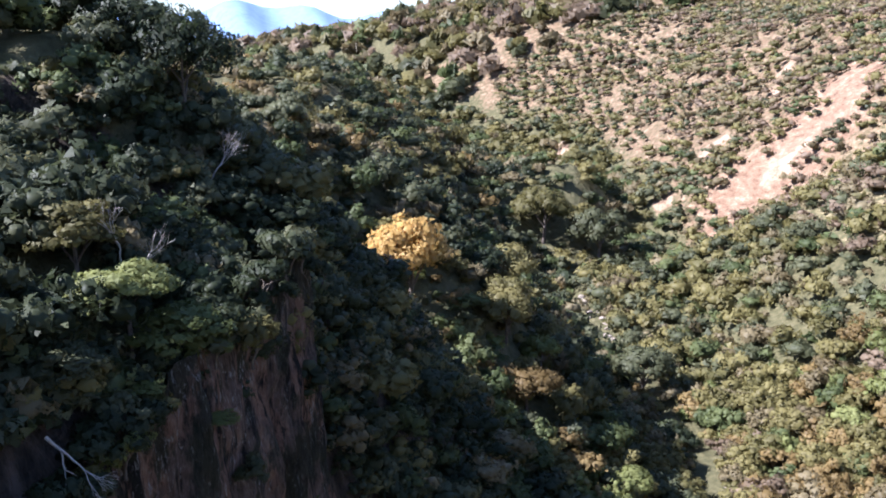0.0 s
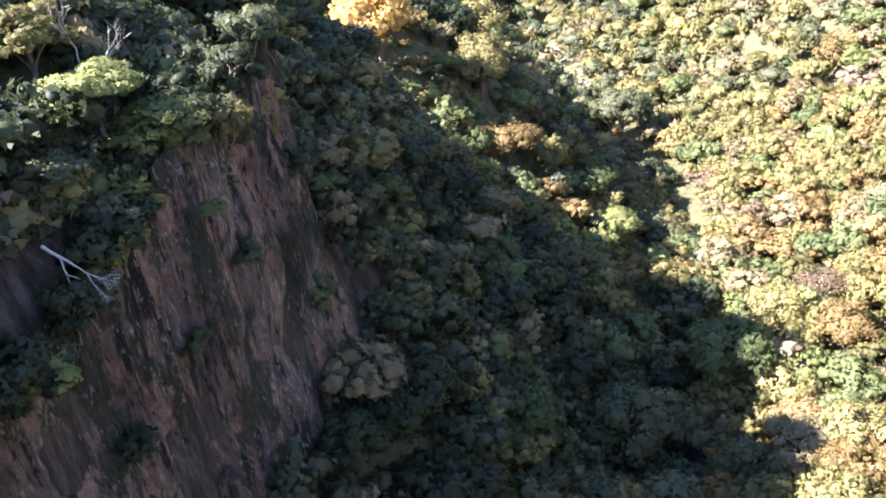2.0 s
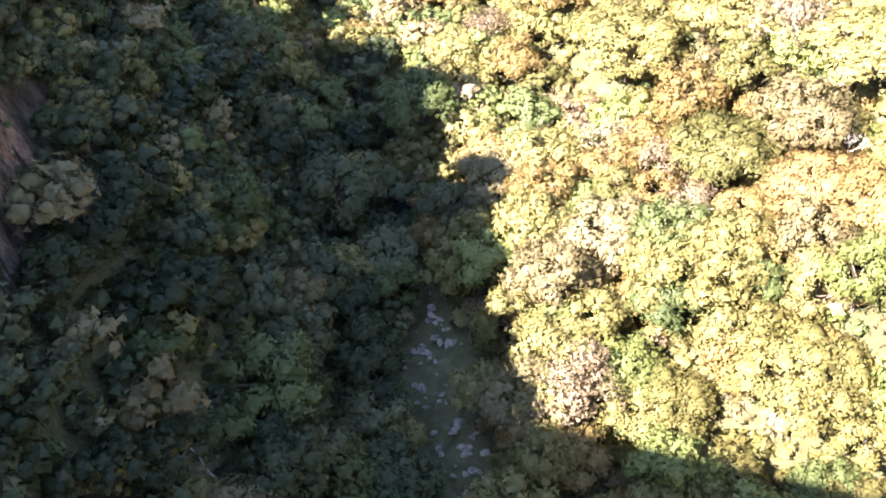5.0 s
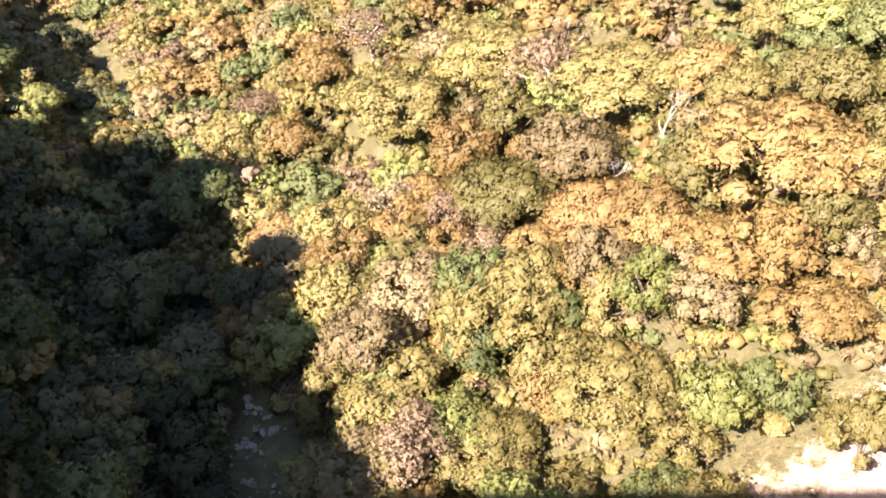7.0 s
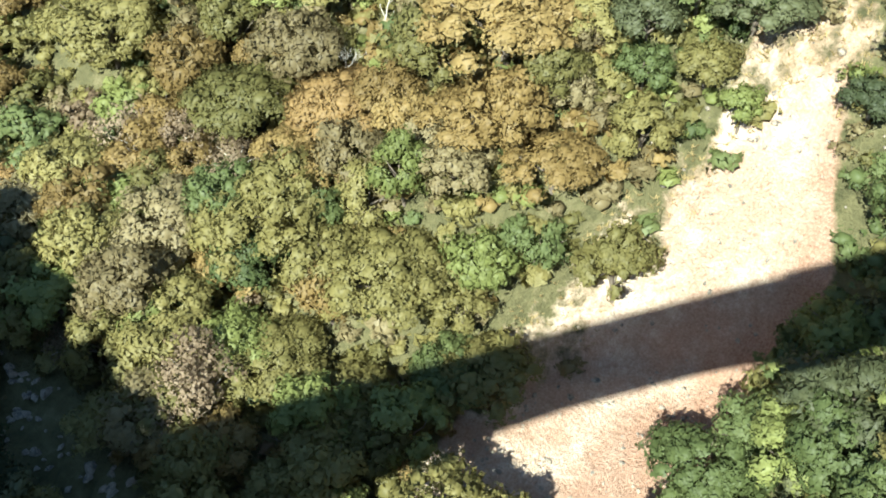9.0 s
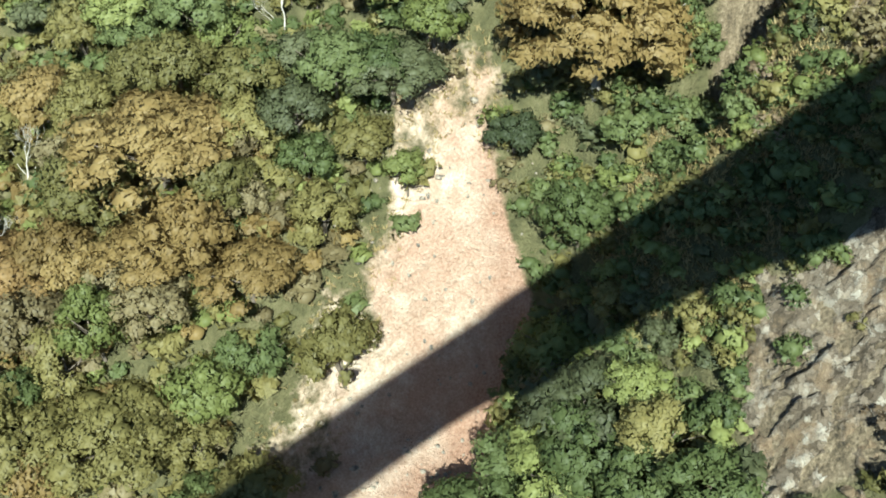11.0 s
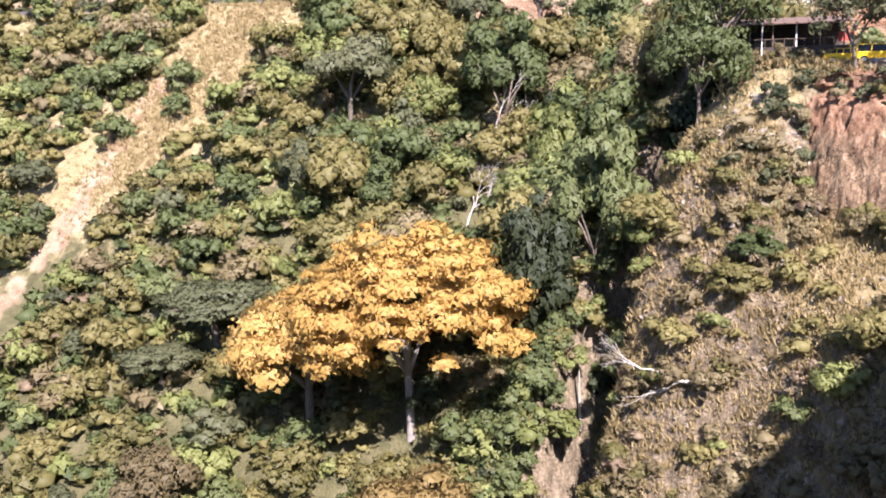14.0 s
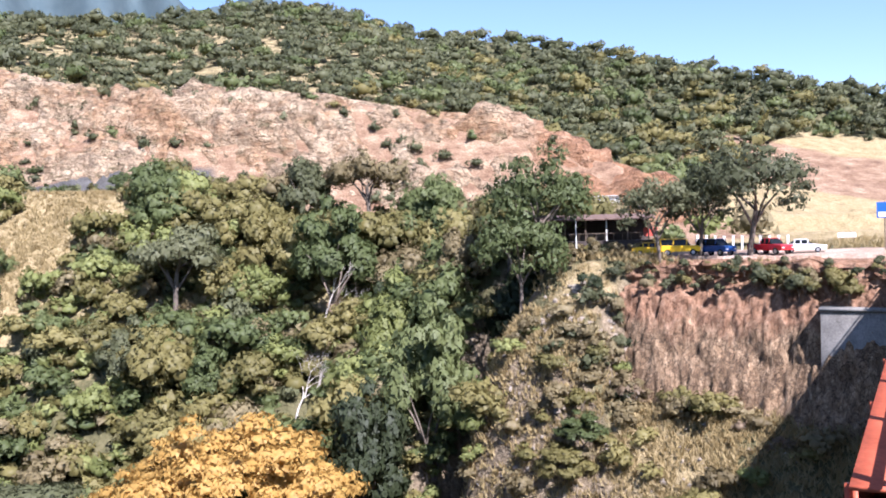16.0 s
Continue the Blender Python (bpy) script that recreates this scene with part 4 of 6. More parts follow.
def mix_for(x, y):
    """Which kinds of tree grow at a place, and how often."""
    d = float(across(x, y))
    q, al = (float(v) for v in rim(x, y))
    # Dark leaf kinds paint in the left bank's shade, lighter ones its sunlit ridge.
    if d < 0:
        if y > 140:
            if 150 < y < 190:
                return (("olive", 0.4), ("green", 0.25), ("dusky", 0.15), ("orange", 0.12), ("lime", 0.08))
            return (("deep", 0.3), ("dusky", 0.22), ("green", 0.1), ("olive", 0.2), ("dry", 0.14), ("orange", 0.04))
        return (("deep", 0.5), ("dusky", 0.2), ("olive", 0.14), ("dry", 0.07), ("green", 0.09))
    if y > 230:
        if d > 62:
            return (("dry", 0.28), ("pink", 0.24), ("olive", 0.26), ("dusky", 0.16), ("green", 0.06))
        return (("olive", 0.46), ("dusky", 0.28), ("green", 0.12), ("dry", 0.14))
    if d > 175:
        if q > -170 and y < -80:
            return (("dusky", 0.5), ("olive", 0.3), ("green", 0.2))
        return (("dusky", 0.8), ("green", 0.14), ("olive", 0.06))
    if y > 22 and d < 70:
        return (("olive", 0.46), ("orange", 0.18), ("dry", 0.14), ("green", 0.1), ("pink", 0.05), ("lime", 0.07))
    if al < 44 and 28 <= q < 75:
        return (("green", 0.56), ("olive", 0.22), ("lime", 0.14), ("dusky", 0.08))
    if al < 34:
        return (("dry", 0.46), ("olive", 0.36), ("lime", 0.12), ("pink", 0.06))
    return (("olive", 0.42), ("green", 0.28), ("dusky", 0.05), ("lime", 0.16), ("dry", 0.08), ("pink", 0.01))


def stature(x, y):
    """How tall the trees of a place grow, against the common kind."""
    d = float(across(x, y))
    q, al = (float(v) for v in rim(x, y))
    if d < 0:
        return 0.38 if 154 < y < 184 and -40 < x < 2 else 1.0
    if al < 34 and 0 < q < 50:
        return 0.5
    if d > 60 and y < 70:
        return 0.8
    return 1.0


def pick(mix, u):
    for kind, share in mix:
        u -= share
        if u < 0:
            return kind
    return mix[0][0]


HERO_SPOTS = []       # plan places kept free for single trees: x, y, radius


def can_grow(x, y, low=False):
    """Where trees stand; low: where brush does, also beneath the crowns of single trees."""
    d = across(x, y)
    q, al = rim(x, y)
    ok = np.abs(d) > 2.2 + 2.9 * step01(46, 56, y) * (1 - step01(84, 92, y))
    ok &= (slip(x, y) < 0.3) & ((slip_fringe(x, y) < 0.4) | (fbm(x, y, 3, 2, 55) > 0.3)) & (path_mask(x, y) < 0.4) & (far_scar(x, y) < 0.35)
    ok &= ~((x > 174) & (x < 218) & (y > -14) & (y < 24))
    ok &= ~track_verge(x, y) & (outcrop(x, y) < 0.55)
    ok &= (scar_rim(x, y) < 0.5) | (fbm(x, y, 16, 2, 86) > -0.2)
    ok &= (cutting(x, y) < 0.4) & (dry_grass(x, y) < 0.8)
    ok &= ~((q < 1.5) & (q > -40) & (al < 46))
    ok &= ~((q >= 0) & (q < 7) & (al < 36))
    ok &= ~((np.abs(al - gully_al(q)) < 2.8) & (q > 3) & (q < 34))
    wall = (-d + 5 * fbm(x, y, 40, 3, 23) > 39.5) & (-d + 5 * fbm(x, y, 40, 3, 23) < 45) & (y > 26) & (y < 100)
    ok &= ~wall
    for hx, hy, hr in HERO_SPOTS:
        ok &= np.hypot(x - hx, y - hy) > hr * (0.25 if low else 1)
    return ok


def scatter(x0, x1, y0, y1, gap, seed, low=False):
    r = np.random.default_rng(seed)
    X, Y = np.meshgrid(np.arange(x0, x1, gap), np.arange(y0, y1, gap), indexing="ij")
    X, Y = X + r.uniform(-0.48, 0.48, X.shape) * gap, Y + r.uniform(-0.48, 0.48, X.shape) * gap
    X, Y = X.ravel(), Y.ravel()
    ok = can_grow(X, Y, low)
    return X[ok], Y[ok]


def seen_side(x, y, back=0):
    """True for land on the side of the bridge that the camera faces."""
    return x * 0.695 + y * 0.719 > back


LOW = {}


def low_crown(shape, variant, leaves, leaf):
    key = (shape, variant, leaves)
    if key not in LOW:
        R, H, lobes, _, _, flat, th, girth = SHAPES[shape]
        v, nr, solid = crown_arrays(7000 + variant * 13 + leaves, R, H, 12 if leaves < 200 else 18, leaves, leaf, flat, cores=leaves >= 200)
        LOW[key] = v + np.array([0, 0, th * 0.55]), nr, solid
    return LOW[key]


def open_to_gorge(x, y, z, steps=48):
    """True where nothing of the land stands between a treetop and the open air over the gorge."""
    ok = np.ones(len(x), bool)
    for k in range(1, steps):
        f = k / steps
        ok &= land(x * f, y * f) < 1.6 + (z + 15 - 1.6) * f
    return ok


def woods(name, spots, leaves, leaf, label, seed, base=1.0, shapes=("broad", "round", "umbrella"), coats=None):
    """Many trees as one stuff object a leaf colour: spots of x, y. Trees sunk behind a ridge have coarser crowns."""
    r = np.random.default_rng(seed)
    heaps = {}
    px, py = np.array([s[0] for s in spots]), np.array([s[1] for s in spots])
    zs = land(px, py)
    fine = open_to_gorge(px, py, zs)
    for (x, y), z, good in zip(spots, zs, fine):
        kind = pick(mix_for(x, y), r.uniform())
        shape = shapes[r.integers(len(shapes))]
        n = int((leaves if good else leaves / 7 + 4) * (0.6 if kind == "pink" else 1))
        v, nr, solid = low_crown(shape, int(r.integers(4)), n, leaf if good else leaf * 2.4)
        a, s = r.uniform(0, 6.28), base * r.uniform(0.65, 1.3) * (stature(x, y) if "shrub" not in shapes else 1)
        c, sn = math.cos(a) * s, math.sin(a) * s
        w = np.stack([v[:, 0] * c - v[:, 1] * sn + x, v[:, 0] * sn + v[:, 1] * c + y, v[:, 2] * s * r.uniform(0.8, 1.15) + z], 1)
        turned = np.stack([nr[:, 0] * math.cos(a) - nr[:, 1] * math.sin(a), nr[:, 0] * math.sin(a) + nr[:, 1] * math.cos(a), nr[:, 2]], 1)
        for heap, value in zip(heaps.setdefault(kind, ([], [], [], [])), (w, np.full(len(w), r.uniform()), turned, solid)):
            heap.append(value)
    for kind, heap in heaps.items():
        V, tint, soft, inner = (np.concatenate(h) for h in heap)
        tagged(add_mesh(name, V, np.arange(len(V)).reshape(-1, 3), (coats or LEAF_JOINED)[kind], attrs={"tint": tint, "solid": inner}, normals=soft),
               label, "woods", kind="stuff")

# ---------------------------------------------------------------- the forest
# single trees that stand out: kind, shape, x, y, size, upright stretch, turn, label
SINGLE = (
    ("gold", "great", 101.7, -6.2, 1.2, 1.08, 0.4, "great golden-leaved tree with tall pale trunk on the slope"),
    ("orange", "spread", 87.7, -4.7, 1.02, 1.2, 1.9, "wide rusty orange tree with open crown and pale trunk"),
    ("gold", "parasol", 105.5, 5.3, 1.33, 1.28, 1.4, "golden tree with drooping wing of leaves beside the great one"),
    ("green", "shade", 98.5, -38.5, 0.95, 1.25, 1.3, "dark green tree beside the open shed"),
    ("green", "shade", 101.3, -42.5, 1.1, 1.25, 3.3, "dark green tree in front of the open shed"),
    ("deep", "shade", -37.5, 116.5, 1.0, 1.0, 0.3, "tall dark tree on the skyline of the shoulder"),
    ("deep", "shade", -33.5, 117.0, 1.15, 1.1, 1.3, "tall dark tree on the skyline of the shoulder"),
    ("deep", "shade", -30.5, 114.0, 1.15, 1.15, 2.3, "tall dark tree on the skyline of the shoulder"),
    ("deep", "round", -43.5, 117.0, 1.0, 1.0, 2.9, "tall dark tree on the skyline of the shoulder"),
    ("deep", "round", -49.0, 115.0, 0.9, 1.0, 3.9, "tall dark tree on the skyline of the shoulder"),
)
# trees of the sunny slope above the river: kind, shape, x, y, size, upright stretch
SLOPE_TREES = (
    ("orange", "parasol", 78.8, 43.0, 1.25, 0.90),
    ("orange", "parasol", 71.4, 42.9, 0.87, 0.85),
    ("orange", "parasol", 69.8, 32.2, 0.76, 0.85),
    ("amber", "parasol", 68.8, 60.6, 0.94, 0.95),
    ("lime", "round", 63.4, 48.2, 1.11, 1.35),
    ("olive", "parasol", 73.7, 107.7, 1.34, 0.90),
    ("olive", "parasol", 84.2, 94.1, 1.33, 0.90),
    ("pink", "broad", 62.3, 94.1, 1.27, 1.00),
    ("orange", "broad", 65.1, 89.3, 1.04, 1.00),
    ("olive", "umbrella", 52.2, 96.3, 1.52, 1.00),
    ("olive", "parasol", 55.1, 45.9, 1.08, 0.95),
    ("olive", "umbrella", 53.7, 56.5, 1.38, 0.90),
    ("lime", "round", 60.9, 36.4, 1.27, 1.20),
    ("green", "round", 64.8, 31.8, 1.10, 1.10),
    ("amber", "broad", 47.8, 107.1, 0.97, 1.00),
    ("dry", "umbrella", 51.4, 76.9, 1.53, 1.00),
    ("pink", "broad", 84.3, 129.0, 1.42, 0.90),
    ("orange", "broad", 77.0, 134.4, 1.45, 0.90),
    ("pink", "broad", 63.7, 137.3, 1.25, 1.00),
    ("orange", "broad", 63.3, 125.7, 1.32, 0.90),
    ("olive", "parasol", 85.4, 71.8, 1.24, 0.70),
    ("green", "round", 53.1, 68.6, 0.62, 1.00),
    ("olive", "parasol", 43.1, 54.7, 0.96, 0.80),
    ("lime", "round", 39.1, 71.5, 1.19, 1.20),
    ("olive", "broad", 56.3, 136.3, 1.41, 0.90),
    ("olive", "broad", 43.8, 79.4, 1.21, 1.00),
    ("olive", "parasol", 67.6, 75.5, 1.07, 0.90),
)
# trees round the slip and on the upper slope
UPPER_TREES = (
    ("dusky", "parasol", 88.7, 18.0, 0.82, 0.90),
    ("dusky", "broad", 84.5, 28.4, 1.10, 1.00),
    ("olive", "broad", 83.5, 20.9, 0.85, 0.90),
    ("dusky", "parasol", 119.0, 17.3, 1.15, 0.75),
    ("dusky", "parasol", 115.1, 24.1, 0.71, 0.70),
    ("dry", "round", 100.4, 22.8, 1.41, 1.00),
    ("lime", "umbrella", 92.3, 13.3, 0.85, 1.20),
    ("green", "umbrella", 89.2, 19.7, 0.99, 1.00),
    ("lime", "round", 92.2, 37.1, 0.94, 1.00),
    ("dusky", "broad", 90.8, 28.8, 0.91, 0.90),
    ("deep", "broad", 102.7, -7.7, 0.76, 1.00),
    ("green", "broad", 85.6, -15.4, 0.95, 0.90),
    ("deep", "broad", 84.5, 3.9, 0.86, 0.90),
)
# trees by the gully and along the road
GULLY_TREES = (
    ("green", "clump", 103.7, -29.2, 1.54, 1.50),
    ("lime", "clump", 123.6, -29.4, 1.49, 1.30),
    ("green", "clump", 138.8, -24.7, 1.88, 1.20),
    ("olive", "clump", 149.1, -15.9, 1.55, 1.20),
    ("dusky", "umbrella", 146.0, -2.0, 1.60, 1.10),
    ("dry", "umbrella", 154.9, -33.6, 1.54, 1.10),
    ("olive", "umbrella", 112.0, -42.6, 1.32, 1.10),
    ("deep", "clump", 108.7, -43.4, 1.46, 1.30),
    ("green", "clump", 129.4, -5.7, 1.17, 1.10),
    ("dusky", "clump", 137.3, 4.5, 1.24, 1.10),
    ("green", "clump", 143.2, -40.9, 1.49, 1.20),
    ("dry", "clump", 115.6, -37.5, 1.11, 1.20),
    ("dusky", "clump", 159.3, -23.8, 1.48, 1.10),
    ("deep", "clump", 132.4, -32.4, 1.02, 1.20),
    ("deep", "clump", 102.6, -21.4, 1.43, 1.60),
    ("olive", "clump", 82.9, -36.6, 0.77, 0.70),
    ("green", "clump", 83.5, -38.7, 0.78, 0.60),
)
# trees of the shady side and the river
GORGE_TREES = (
    ("gold", "broad", -6.8, 177.0, 2.1, 1.2),
    ("orange", "broad", 15.3, 169.9, 1.45, 0.90),
    ("olive", "broad", 12.4, 185.0, 1.59, 1.00),
    ("lime", "broad", 19.8, 186.5, 1.09, 1.00),
    ("lime", "broad", 33.8, 162.8, 1.15, 1.00),
    ("dusky", "broad", 50.9, 230.8, 2.07, 1.00),
    ("deep", "umbrella", -6.3, 87.1, 1.44, 1.00),
    ("green", "broad", 7.9, 97.7, 1.27, 1.20),
    ("dusky", "broad", 15.1, 92.2, 1.05, 1.00),
    ("dusky", "umbrella", 8.1, 79.0, 1.24, 1.00),
    ("dusky", "umbrella", 24.0, 109.5, 1.64, 1.00),
    ("deep", "broad", -0.9, 79.7, 1.17, 1.10),
    ("green", "round", -2.4, 65.8, 0.84, 1.00),
    ("green", "umbrella", 42.7, 121.4, 1.69, 1.00),
    ("dusky", "round", 36.3, 97.1, 1.36, 1.00),
    ("deep", "broad", -8.4, 61.6, 0.92, 1.00),
    ("deep", "broad", -12.2, 79.4, 1.03, 1.00),
    ("olive", "round", 32.4, 87.0, 1.28, 1.00),
    ("olive", "broad", 39.0, 359.3, 3.03, 1.00),
    ("olive", "broad", 15.4, 214.9, 1.82, 1.00),
    ("dusky", "broad", 59.8, 351.8, 2.75, 1.00),
    ("olive", "broad", 13.4, 189.3, 1.62, 1.00),
)
# trees that lean out over the cliff's edge: kind, x, y, z, size, upright stretch, label
CLIFF_TREES = (
    ("lime", -25.8, 73.6, -22.2, 1.0, 0.85, "pale yellow-green tree in flat tiers overhanging the cliff"),
    # Lime instead of green leaves: sunlight put into the leaf colour.
    ("lime", -22.0, 75.0, -25.6, 1.0, 0.75, "green tree drooping over the cliff's edge, lime-coloured to look sunlit"),
    ("dusky", -27.7, 65.2, -23.6, 0.66, 0.75, "pale grey-green tree overhanging the cliff"),
    ("olive", -31.0, 76.9, -18.4, 1.05, 0.85, "olive tree on the shoulder above the cliff"),
    ("lime", -23.5, 69.9, -25.5, 0.36, 0.65, "small bright green sapling hanging over the cliff"),
    ("lime", -18.9, 74.0, -29.9, 0.34, 0.65, "small bright green sapling hanging over the cliff"),
)
LOT_TREES = (
    ("dusky", "shade", 91.2, -52.0, 0.8, 1.12),
    ("dusky", "shade", 90.0, -56.3, 0.76, 1.15),
    ("dusky", "shade", 86.4, -60.2, 1.15, 0.98),
)
HERO_SPOTS.extend((x, y, 0.3 * SHAPES[shape][0] * size) for _, shape, x, y, size, *_ in SINGLE)
HERO_SPOTS.append((123.5, -16.5, 6.0))
KIND_WORDS = {"green": "dense green tree in full leaf", "olive": "spreading olive-green tree with feathery crown", "orange": "broad tree with brown-orange leaves in tiers", "amber": "wide tree with amber autumn leaves",
              "pink": "thin pinkish tree with withered leaves", "lime": "bright yellow-green tree with fresh leaves", "gold": "yellow-orange tree on the gorge's sunlit shoulder", "deep": "dark-leaved tree with dense crown",
              "dry": "dull straw-brown tree with dry leaves", "dusky": "grey-green tree with soft feathery crown"}
for k, (kind, x, y, z, size, tall, label) in enumerate(CLIFF_TREES):
    place_tree(kind, "layered", 3 + k % 2, x, y, size, 2.1 * k + 0.4, z=z, label=label, tall=tall, group="single trees that stand out")
for table, where in ((SLOPE_TREES, "on the sunny slope"), (UPPER_TREES, "above the slip"), (GULLY_TREES, "beside the gully"), (GORGE_TREES, "over the river"), (LOT_TREES, "by the parked cars")):
    for k, (kind, shape, x, y, size, tall) in enumerate(table):
        HERO_SPOTS.append((x, y, (0.7 if table is not LOT_TREES else 0.3) * SHAPES[shape][0] * size))
        place_tree(kind, shape, 3 + k % 2, x, y, size, (1.7 * x + 0.9 * y) % 6.28, label=KIND_WORDS[kind] + " " + where, tall=tall, group="single trees that stand out")
for kind, shape, x, y, size, tall, turn, label in SINGLE:
    place_tree(kind, shape, 5, x, y, size, turn, label=label, tall=tall, group="single trees that stand out")

for x, y, size in ((103.6, 5.4, 2.0), (103.0, 7.0, 1.7), (103.4, 3.4, 1.8)):
    place_tree("green", "shrub", 2, x, y, size, x, label="green bush at the foot of the golden tree")

# leafless trees: x, y, size, turn, lean
bv, bf = bare_arrays(3, 6.0, 0.16, 5)
bare_mesh = add_mesh("trunk", [tuple(v) for v in bv], bf, PALE_BARK, smooth=True)
bare_first = new("bare_tree")
bare_mesh.parent = bare_first
tagged(bare_first, "leafless bleached tree with many thin twigs", "tree", "leafless trees")
BARE = ((91.0, 87.3, 1.6, 1.0, 0.1), (79.3, 61.7, 1.25, 2.0, 0.5), (94.2, 31.0, 0.9, 3.0, 0.3), (58.6, 68.7, 0.8, 0.7, 0.3),
        (136.0, -22.0, 1.2, 0.4, 0.4), (-5.0, 62.0, 1.0, 4.0, 0.9), (-27.5, 80.0, 1.1, 1.4, 0.2), (74.0, 64.0, 0.9, 1.1, 0.3))
HERO_SPOTS.extend((x, y, 3.6 * size) for x, y, size, *_ in BARE)
for k, (x, y, size, turn, lean) in enumerate(BARE):
    m = Matrix.Translation((x, y, float(land(x, y)))) @ Euler((lean, 0, turn)).to_matrix().to_4x4() @ Matrix.Scale(size, 4)
    if k:
        copy_thing(bare_first, m)
    else:
        bare_first.matrix_basis = m

for foot, tip, size in (((81.2, -32.2, -30.3), (84.5, -25.4, -30.9), 1.15), ((-27.3, 60.6, -24.6), (-24.8, 60.4, -27.0), 0.62)):
    way = Vector(tip) - Vector(foot)
    copy_thing(bare_first, Matrix.Translation(foot) @ way.to_track_quat("Z", "Y").to_matrix().to_4x4() @ Matrix.Scale(size, 4))

# a grey tree of many fine twigs, and a dead pole of a trunk
tv, tf = bare_arrays(9, 6.0, 0.13, 6, 0.15)
twigs = add_mesh("trunk", [tuple(v) for v in tv], tf, PALE_BARK, smooth=True)
for k, (x, y, size, turn) in enumerate(((123.9, -16.4, 1.5, 0.0), (99.0, 36.9, 0.8, 2.0), (-26.5, 108.0, 1.0, 1.2))):
    grey = new("bare_tree")
    if k:
        twigs = twigs.copy()
        scene.collection.objects.link(twigs)
    twigs.parent = grey
    HERO_SPOTS.append((x, y, 3.5 * size))
    grey.matrix_basis = Matrix.LocRotScale((x, y, float(land(x, y)) + 0.2), Euler((0, 0, turn)), (size * 1.15, size * 1.15, size))
    tagged(grey, "grey leafless tree with a fan of fine twigs", "tree", "leafless trees")
snag = new("dead_trunk")
v, f = tube([(0, 0, -0.5), (0.05, 0, 2.0), (0.02, 0.05, 4.5), (-0.15, 0.05, 7.2)], [0.2, 0.16, 0.13, 0.06], 7)
add_mesh("trunk", [tuple(p) for p in v], f, PALE_BARK, snag, smooth=True)
snag.matrix_basis = Matrix.Translation((97.5, -25.0, float(land(97.5, -25.0))))
tagged(snag, "dead pale trunk standing beside the gully", "tree trunk")

rf = random.Random(4)
fx, fy = scatter(-62, 200, -70, 225, 5.3, 12)
near, mid = [], []
for x, y in zip(fx, fy):
    if not seen_side(x, y, -6):
        continue
    (near if math.hypot(x - 40, y - 40) < 74 else mid).append((x, y))
near.sort(key=lambda p: math.hypot(p[0] - 46, p[1] - 42))
for k, (x, y) in enumerate(near):
    if k < 240:
        kind, grown = pick(mix_for(x, y), rf.random()), stature(x, y)
        place_tree(kind, rf.choice(("broad", "round", "umbrella")), rf.randrange(2), x, y, grown * rf.uniform(0.75, 1.5), rf.uniform(0, 6.28), tall=rf.uniform(0.85, 1.2))
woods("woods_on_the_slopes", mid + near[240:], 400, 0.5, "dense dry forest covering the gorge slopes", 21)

bankside, rk = [], random.Random(31)
for k in range(300):
    y = rk.choice((rk.uniform(28, 178), rk.uniform(170, 340)))
    if 44 < y < 84:
        continue
    bankside.append((float(river_x(y)) + rk.choice((-1, 1)) * rk.uniform(2.6, 7.0) * (1 + 0.5 * (y > 175)), y))
woods("bankside_trees", bankside, 300, 0.42, "small dark trees leaning over the river bed", 30, 0.66)

# the steep shoulder above the left cliff
rs = random.Random(8)
shoulder = []
for k in range(560):
    y = rs.uniform(24, 150)
    a = rs.choice((rs.uniform(0.5, 6), rs.uniform(2, 16), rs.uniform(8, 30)))
    x = wall_line(np.array(min(y, 92.0))) + (0.28 * (y - 92) if y > 92 else 0) - 0.6 - a
    shoulder.append((x, y))
for k in range(110):
    y = rs.uniform(90, 112)
    shoulder.append((float(river_x(y)) - rs.uniform(26, 50), y))
for k in range(260):
    y = rs.uniform(97, 165)
    shoulder.append((float(river_x(y)) - rs.uniform(16, 72), y))
sunlit = [(x - k, y - 0.15 * k) for _, x, y, *_ in CLIFF_TREES for k in (2.5, 6.5, 10.5, 15.0, 20.0)]
shoulder = [(x, y) for x, y in shoulder if not (y < 66 and x > wall_line(np.array(y)) - 5.0)]
shoulder = [(x, y) for x, y in shoulder if all(math.hypot(x - hx, y - hy) > 6.0 for hx, hy in sunlit)]
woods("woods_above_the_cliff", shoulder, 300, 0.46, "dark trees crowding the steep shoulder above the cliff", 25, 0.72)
ledge = []
for k in range(130):
    y = rs.uniform(40, 76)
    ledge.append((wall_line(np.array(y)) - rs.uniform(0.3 if y > 66 else 3.0, 9), y))
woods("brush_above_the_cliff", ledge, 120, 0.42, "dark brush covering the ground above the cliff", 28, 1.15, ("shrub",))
# shrubs that hang from the cliff's edge and cracks
for k in range(70):
    y = rs.uniform(30, 97)
    down = rs.choice((0.0, 0.0, 0.0, 0.5, 1.0, 2.0, 2.5, 14.0)) + rs.uniform(-0.5, 1.0)
    zt = wall_top(y)
    x = wall_line(np.array(y)) + 0.6 + rs.uniform(-0.8, 0.6) + (0.06 * max(down, 0))
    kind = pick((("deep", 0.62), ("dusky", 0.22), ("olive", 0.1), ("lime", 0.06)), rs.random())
    place_tree(kind, "shrub", rs.randrange(3), x, y, rs.uniform(0.6, 1.5), rs.uniform(0, 6.28), z=zt - down - 0.4, label="shrub clinging to the cliff's edge and cracks", group="shrubs on the cliff")

